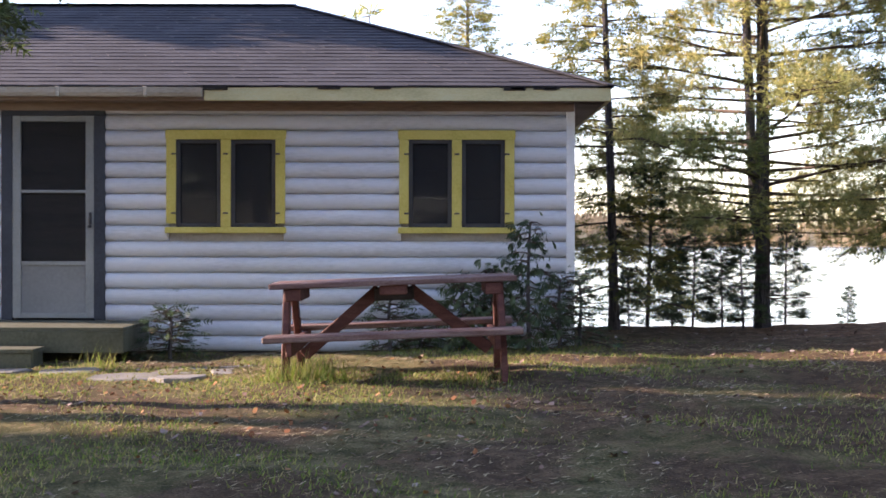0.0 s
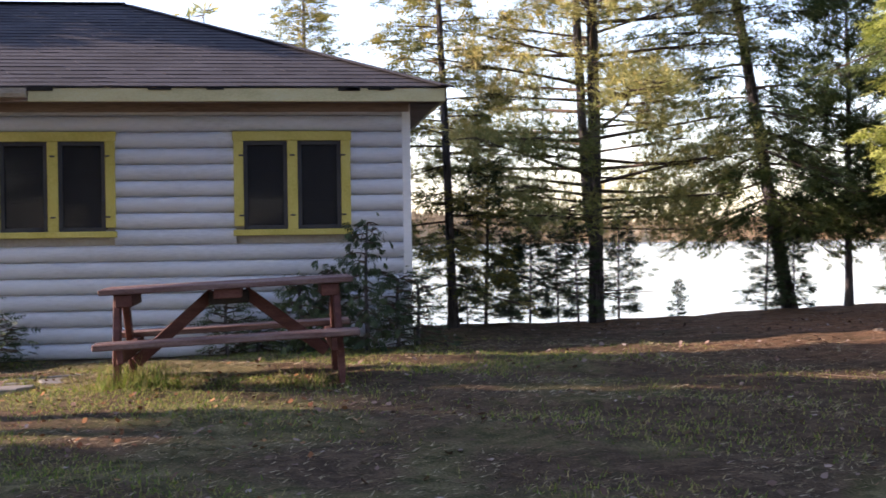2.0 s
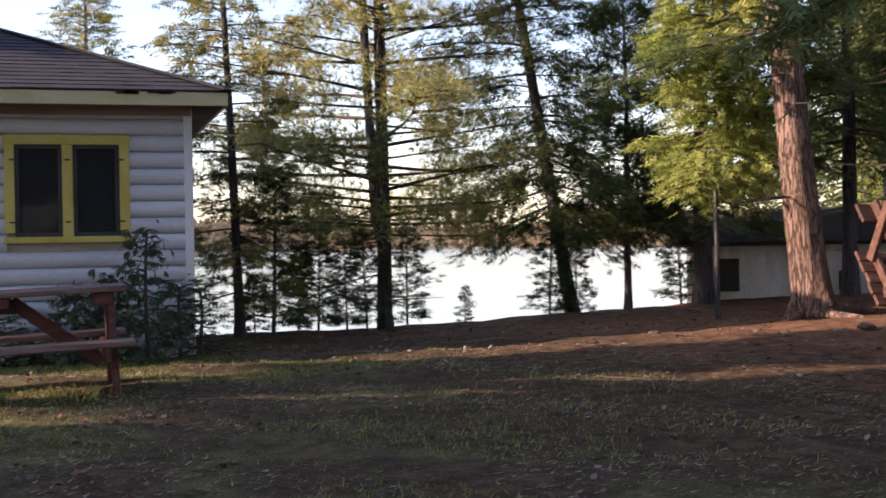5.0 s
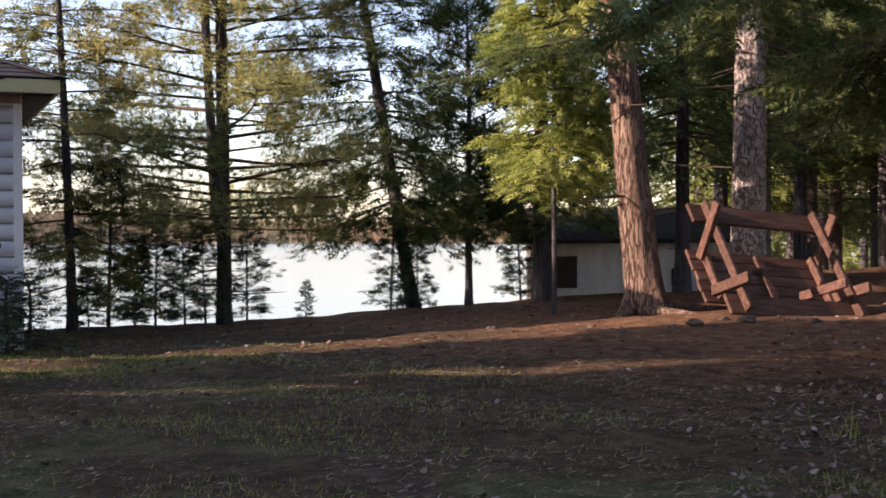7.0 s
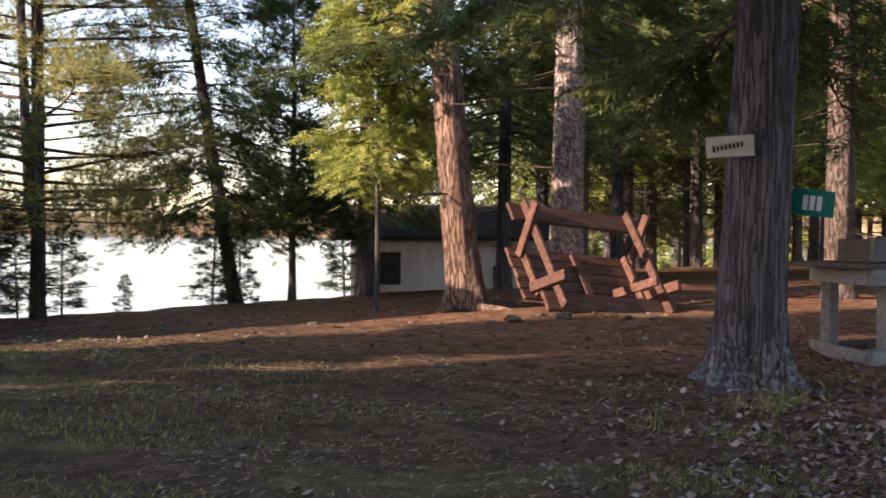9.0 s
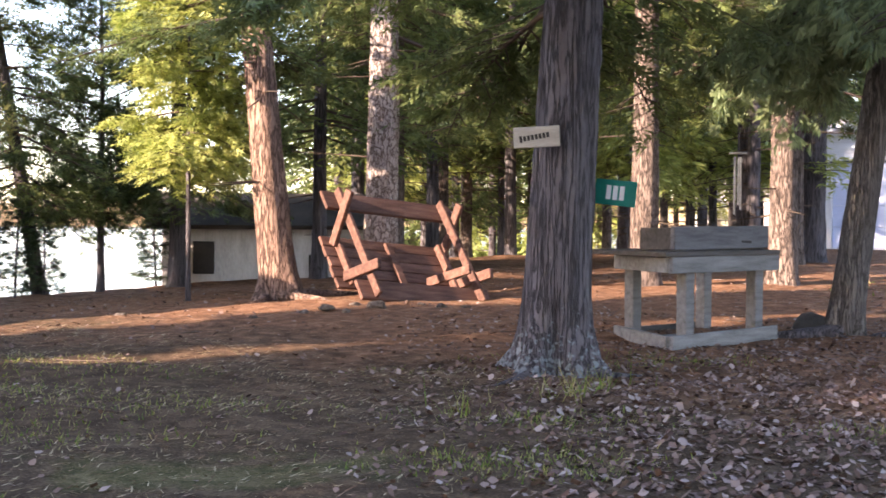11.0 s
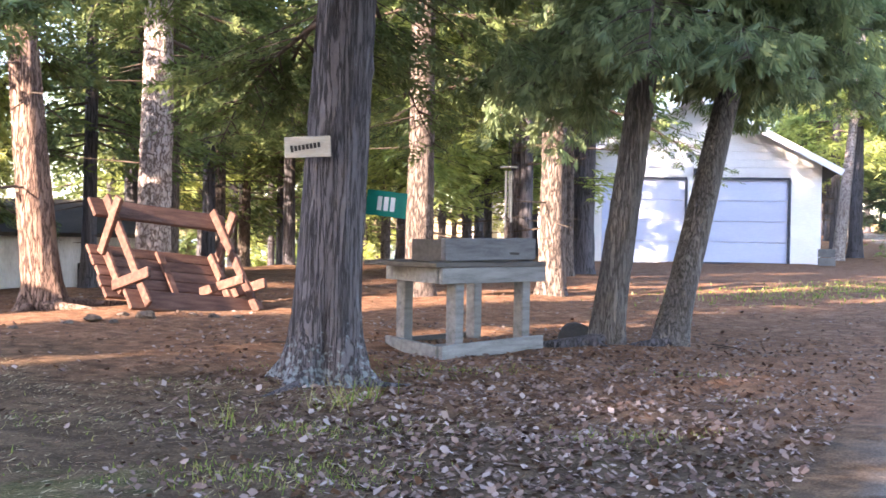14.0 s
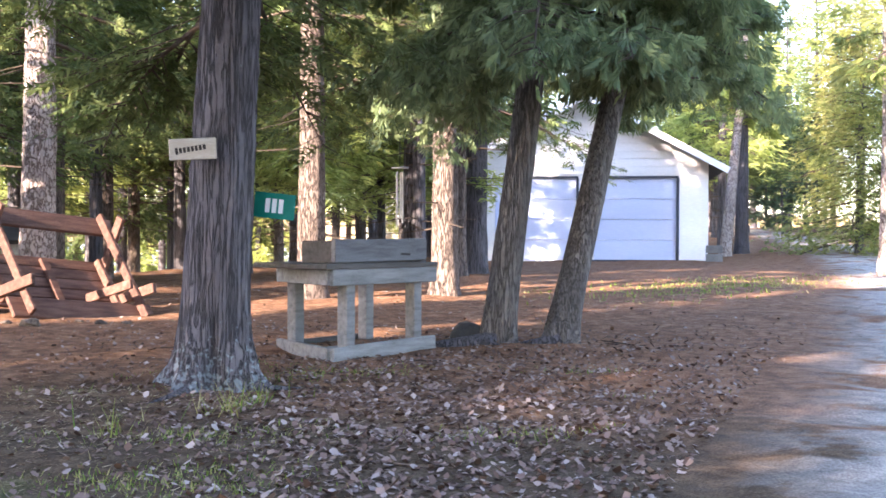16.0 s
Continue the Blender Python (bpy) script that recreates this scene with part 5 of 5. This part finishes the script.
# ---- stones and roots ----
M_ROCK = surface("dirty_brown_rock", [(0.035, 0.026, 0.02), (0.085, 0.065, 0.05), (0.15, 0.125, 0.10)], 8, 60, rough=0.95, bump=0.8, dist=0.02)
def stone(x, y, s, seed, material=M_STONE, label="half-buried grey stone among pine litter"):
    r = np.random.default_rng(seed)
    bm = bmesh.new()
    bmesh.ops.create_icosphere(bm, subdivisions=3, radius=1)
    ph = r.uniform(0, 6, 3)
    for v in bm.verts:
        c = v.co
        k = 1 + 0.22 * math.sin(2.3 * c.x + ph[0]) * math.cos(2.9 * c.y + ph[1]) + 0.12 * math.sin(5 * c.z + 4 * c.x + ph[2]) + r.uniform(-0.03, 0.03)
        v.co = Vector((c.x * s * k, c.y * s * 0.75 * k, c.z * s * 0.5 * k))
    ob = link_mesh("stone", bm, material, smooth=True)
    ob.matrix_world = pose(x, y, hz(x, y) + s * 0.08, 0, 0, r.uniform(0, 360))
    return tagged(ob, label, "stone", "stones under the trees")


for i, (a, d, s) in enumerate(((35.4, 12.7, 0.16), (37.6, 12.9, 0.2), (36.3, 12.4, 0.1), (40.5, 12.9, 0.16), (41.6, 13.0, 0.12), (34.4, 12.3, 0.12), (32.2, 12.0, 0.09), (26.4, 12.6, 0.14), (39.6, 13.1, 0.12), (17.3, 13.6, 0.1), (36.6, 13.0, 0.1))):
    x, y = polar(a, d)
    stone(x, y, s * 0.5, 400 + i, M_ROCK)


def root(az, d, heading, length, r0, seed, material, label):
    r = np.random.default_rng(seed)
    x, y = polar(az, d)
    k = np.linspace(0, 1, 10)
    h = radians(heading)
    px = x + length * k * math.sin(h) + 0.06 * np.sin(k * 5 + seed)
    py = y + length * k * math.cos(h) + 0.06 * np.cos(k * 4 + seed)
    pz = height(px, py) + 0.05 * (1 - k) - 0.02
    v, f = tube(np.stack([px, py, pz], 1), r0 * (1 - 0.8 * k), 8, r, 0.03)
    return tagged(quads("surface_root", v, f, material), label, "tree root", "surface roots")


for i, (az, d, hd, ln, r0) in enumerate(((33.4, 14.0, 100, 1.3, 0.09), (33.2, 13.95, 170, 0.8, 0.07), (32.8, 14.0, 235, 0.7, 0.07), (45.4, 8.8, 250, 0.7, 0.07), (46.2, 8.8, 130, 0.6, 0.07), (57.9, 11.7, 300, 0.75, 0.1), (60.5, 11.75, 290, 0.45, 0.07), (57.7, 11.6, 215, 0.5, 0.06))):
    root(az, d, hd, ln, r0, 500 + i, M_REDBARK if az < 40 else M_BARK, "bark-covered root running over the litter")
stone(*polar(56.9, 11.75), 0.27, 450, M_DARKROOF, "dark mossy stump beside the cedar")


# ---- fallen leaves, needles and grass ----
def scatter_mat(name, stops, translucent=0.0, rough=0.85):
    """One colour for each loose piece, picked along a ramp."""
    m = bpy.data.materials.new(name)
    m.use_nodes = True
    n, l = m.node_tree.nodes, m.node_tree.links
    p = n["Principled BSDF"]
    p.inputs["Roughness"].default_value, p.inputs["Specular IOR Level"].default_value = rough, 0.2
    g = n.new("ShaderNodeNewGeometry")
    r = n.new("ShaderNodeValToRGB")
    e = r.color_ramp.elements
    e[0].position, e[0].color = 0.0, rgb(stops[0])
    e[1].position, e[1].color = 1.0, rgb(stops[-1])
    for i, c in enumerate(stops[1:-1], 1):
        e.new(i / (len(stops) - 1)).color = rgb(c)
    l.new(g.outputs["Random Per Island"], r.inputs["Fac"])
    l.new(r.outputs["Color"], p.inputs["Base Color"])
    if translucent:
        t = n.new("ShaderNodeBsdfTranslucent")
        l.new(r.outputs["Color"], t.inputs["Color"])
        s = n.new("ShaderNodeMixShader")
        s.inputs[0].default_value = translucent
        l.new(p.outputs[0], s.inputs[1])
        l.new(t.outputs[0], s.inputs[2])
        l.new(s.outputs[0], n["Material Output"].inputs["Surface"])
    return m


M_LEAVES = scatter_mat("fallen_leaves", [(0.075, 0.044, 0.033), (0.118, 0.074, 0.055), (0.155, 0.10, 0.078), (0.19, 0.13, 0.104), (0.23, 0.168, 0.14), (0.34, 0.28, 0.25)])
M_NEEDLES = scatter_mat("fallen_needles", [(0.08, 0.045, 0.028), (0.16, 0.095, 0.055), (0.24, 0.155, 0.095), (0.32, 0.24, 0.165)])
M_STRAW = scatter_mat("dry_straw", [(0.14, 0.11, 0.06), (0.24, 0.19, 0.11), (0.34, 0.28, 0.17), (0.42, 0.36, 0.24)])
M_RUST = scatter_mat("rusty_leaves", [(0.10, 0.04, 0.02), (0.17, 0.07, 0.03), (0.24, 0.115, 0.05), (0.30, 0.18, 0.09)])
M_GRASS = scatter_mat("lawn_grass", [(0.07, 0.13, 0.022), (0.14, 0.21, 0.035), (0.23, 0.27, 0.06), (0.28, 0.26, 0.09), (0.34, 0.28, 0.14)], 0.35)


def ground_z(x, y):
    return height(x, y) + ground_noise(x, y)


def lane_side(x, y):
    return y - 0.30 * x - 0.0033 * np.maximum(x - 12, 0) ** 2 + 0.95


def leaf_mesh(name, x, y, s, rng, material, flat=0.35):
    """Folded, toothed leaves of four faces each, lying at chance angles."""
    n = len(x)
    V = np.array([(-0.5, 0, 0.02), (-0.12, -0.42, 0.1), (0, 0, -0.03), (-0.12, 0.42, 0.12), (0.55, -0.05, 0.09), (0.22, -0.3, 0.05), (0.22, 0.3, 0.02)])
    F = np.array([(0, 1, 2, 3), (2, 1, 5, 4), (2, 4, 6, 3)])
    a = rng.uniform(0, 2 * np.pi, n)
    t, u = rng.normal(0, flat, n), rng.normal(0, flat, n)
    c, q = np.cos(a), np.sin(a)
    P = V[None] * s[:, None, None]
    P[:, :, 2] *= rng.uniform(-1.5, 2.5, n)[:, None]
    X = P[..., 0] * c[:, None] - P[..., 1] * q[:, None]
    Y = P[..., 0] * q[:, None] + P[..., 1] * c[:, None]
    Z = P[..., 2] + X * t[:, None] + Y * u[:, None]
    Z = Z - Z.min(axis=1)[:, None]
    W = np.stack([X + x[:, None], Y + y[:, None], Z + ground_z(x, y)[:, None] + 0.002], -1).reshape(-1, 3)
    f = (F[None] + (np.arange(n) * 7)[:, None, None]).reshape(-1, 4)
    return quads(name, W, f, material, smooth=False)


rng = np.random.default_rng(5)
# a thick drift in front of the stand and the cedars
n = 11500
th, r = rng.normal(57, 9.5, n), rng.gamma(9, 0.95, n)
x, y = r * np.sin(np.radians(th)), r * np.cos(np.radians(th))
keep = (r > 4.2) & (r < 13) & (th > 38) & (lane_side(x, y) > 1.6)
x, y = x[keep], y[keep]
tagged(leaf_mesh("fallen_leaves", x, y, rng.uniform(0.022, 0.05, len(x)), rng, M_LEAVES), "dry brown leaves drifted under the trees", "leaves", kind="stuff")
n = 3200
x, y = rng.uniform(-7, 14, n), rng.uniform(3.8, 15.5, n)
keep = (lane_side(x, y) > 1.4) & ~((x < 1.6) & (y > 11.4))
tagged(leaf_mesh("scattered_leaves", x[keep], y[keep], rng.uniform(0.02, 0.05, keep.sum()), rng, M_LEAVES), "scattered brown leaves on the lawn", "leaves", kind="stuff")


def slivers(name, x, y, lo, hi, w, rise, material, rng, lean=0.5):
    """One thin triangle at each place: a blade that stands or a needle that lies."""
    n = len(x)
    a = rng.uniform(0, 2 * np.pi, n)
    L = rng.uniform(lo, hi, n)
    z = ground_z(x, y)
    dx, dy = np.cos(a), np.sin(a)
    up = rng.uniform(rise[0], rise[1], n)
    b = np.stack([x, y, z - 0.003], 1)
    s = np.stack([-dy * w, dx * w, np.zeros(n) + 0.002], 1)
    tip = b + np.stack([dx * L * lean, dy * L * lean, L * up], 1)
    return tris(name, np.stack([b - s, b + s, tip], 1).reshape(-1, 3), material)


def patches(n, x0, x1, y0, y1, thr, seed):
    r = np.random.default_rng(seed)
    x, y = r.uniform(x0, x1, n), r.uniform(y0, y1, n)
    f = np.sin(x * 1.3 + 1.1 * np.sin(y * 0.9) + seed) * np.sin(y * 1.7 + 0.8 * np.sin(x * 1.9)) + 0.5 * np.sin(3.7 * x + 2.9 * y) + r.normal(0, 0.35, n)
    k = f > thr
    return x[k], y[k]


x, y = patches(210000, -7, 7.5, 3.6, 13, 0.2, 8)
keep = (x + 0.25 * y < 6.5) & (rng.uniform(0, 1, len(x)) > 0.16 * (x + 1)) & ~((x < 1.4) & (y > 12.6)) & ~((x < -2.9) & (y > 11.4))
tagged(slivers("lawn_grass", x[keep], y[keep], 0.02, 0.06, 0.004, (0.3, 0.9), M_GRASS, rng), "short patchy lawn grass", "grass", kind="stuff")
x, y = patches(60000, -7, 7, 3.8, 12.5, -0.2, 12)
keep = (x + 0.25 * y < 7.5) & ~((x < 1.4) & (y > 12.5)) & ~((x < -2.9) & (y > 11.4))
tagged(slivers("dry_straw", x[keep], y[keep], 0.02, 0.07, 0.004, (0.0, 0.35), M_STRAW, rng, 1.0), "bleached straw and clippings in the lawn", "straw", kind="stuff")
n = 900
x, y = rng.uniform(-6, 0.5, n), rng.normal(8.6, 1.3, n)
keep = (y < 11.2) & (y > 5)
tagged(leaf_mesh("rusty_leaves", x[keep], y[keep], rng.uniform(0.02, 0.045, keep.sum()), rng, M_RUST), "rust-red fallen leaves on the sunny lawn", "leaves", kind="stuff")
x, y = patches(22000, 3, 9, 3.2, 7, 1.0, 9)
keep = lane_side(x, y) > 1.6
tagged(slivers("sparse_grass", x[keep], y[keep], 0.02, 0.06, 0.004, (0.35, 1.0), M_GRASS, rng), "sparse grass by the big pine", "grass", kind="stuff")
x, y = rng.normal(19, 2.2, 1500), rng.normal(8.0, 0.7, 1500)
tagged(slivers("weed_patch", x, y, 0.03, 0.09, 0.012, (0.3, 1.0), M_GRASS, rng), "low green weeds by the lane", "weeds", kind="stuff")
x, y = rng.uniform(-6, 17, 60000), rng.uniform(3.5, 16, 60000)
keep = lane_side(x, y) > 0.9
tagged(slivers("pine_litter", x[keep], y[keep], 0.025, 0.08, 0.004, (0.0, 0.25), M_NEEDLES, rng, 1.0), "fallen needles and small twigs", "needles", kind="stuff")
for cx, cy, k in ((-0.9, 9.0, 260), (-1.1, 8.9, 200), (0.2, 9.0, 120), (5.7, 5.3, 40), (6.1, 5.5, 34), (-3.0, 10.9, 70), (4.9, 5.4, 24)):
    x, y = rng.normal(cx, 0.13, k), rng.normal(cy, 0.1, k)
    tagged(slivers("grass_tuft", x, y, 0.08, 0.26, 0.004, (0.5, 1.0), M_GRASS, rng), "taller unmown tuft of green grass", "grass tuft", "grass tufts", "stuff")
for i in range(14):
    a, d = rng.uniform(20, 66), rng.uniform(6, 13)
    x, y = polar(a, d)
    h = rng.uniform(0, 6.28)
    L = rng.uniform(0.15, 0.5)
    k = np.linspace(-0.5, 0.5, 5)
    px, py = x + L * k * math.cos(h), y + L * k * math.sin(h) + 0.02 * np.sin(k * 9)
    v, f = tube(np.stack([px, py, height(px, py) + ground_noise(px, py) + 0.008], 1), [0.006, 0.006, 0.005, 0.004, 0.003], 5, rng)
    tagged(quads("fallen_twig", v, f, M_TWIG), "short dry twig lying on the ground", "twig", "fallen twigs")


# ---- small things by the garage ----
def build_small():
    b = thing("concrete_block", at(66.6, 32.2, -61), "grey concrete block standing by the garage corner", "block")
    for z in (0.1, 0.31):
        for x in (-0.18, 0, 0.18):
            part("web", block(0.035, 0.2, 0.19, x, 0, z), M_STONE, b)
        part("face", block(0.325, 0.03, 0.19, 0, -0.085, z), M_STONE, b)
        part("face", block(0.325, 0.03, 0.19, 0, 0.085, z), M_STONE, b)
    x, y = polar(53.4, 14.2)
    c = thing("wind_chime", pose(x, y, 0), "pale tube wind chime hanging from a branch", "wind chime")
    for i, (dx, dy) in enumerate(((-0.04, 0), (0.04, 0.02), (0.0, -0.04), (0.01, 0.05))):
        part("tube", beam((dx, dy, 1.35 - 0.05 * i), (dx, dy, 1.82), 0.018, 0.018, (0, 1, 0), 0.003), M_SIGNWOOD, c)
    part("top_plate", block(0.14, 0.14, 0.02, 0, 0, 1.86), M_SIGNWOOD, c)
    part("cord", beam((0, 0, 1.87), (0, 0, 3.2), 0.006, 0.006, (0, 1, 0), 0), M_BLACK, c)
    s = thing("white_outbuilding", at(53.2, 42, -53), "small white outbuilding seen between the trunks", "outbuilding")
    part("wall", block(3.4, 3.0, 2.3, 0, 1.5, 1.0, 0.01), M_WHITE, s)
    part("roof", beam((-2.0, 1.5, 2.22), (2.0, 1.5, 2.22), 3.6, 0.12), M_DARKROOF, s)
    part("door", block(0.8, 0.04, 1.9, 0.6, -0.022, 0.95), M_SHED, s)


build_small()
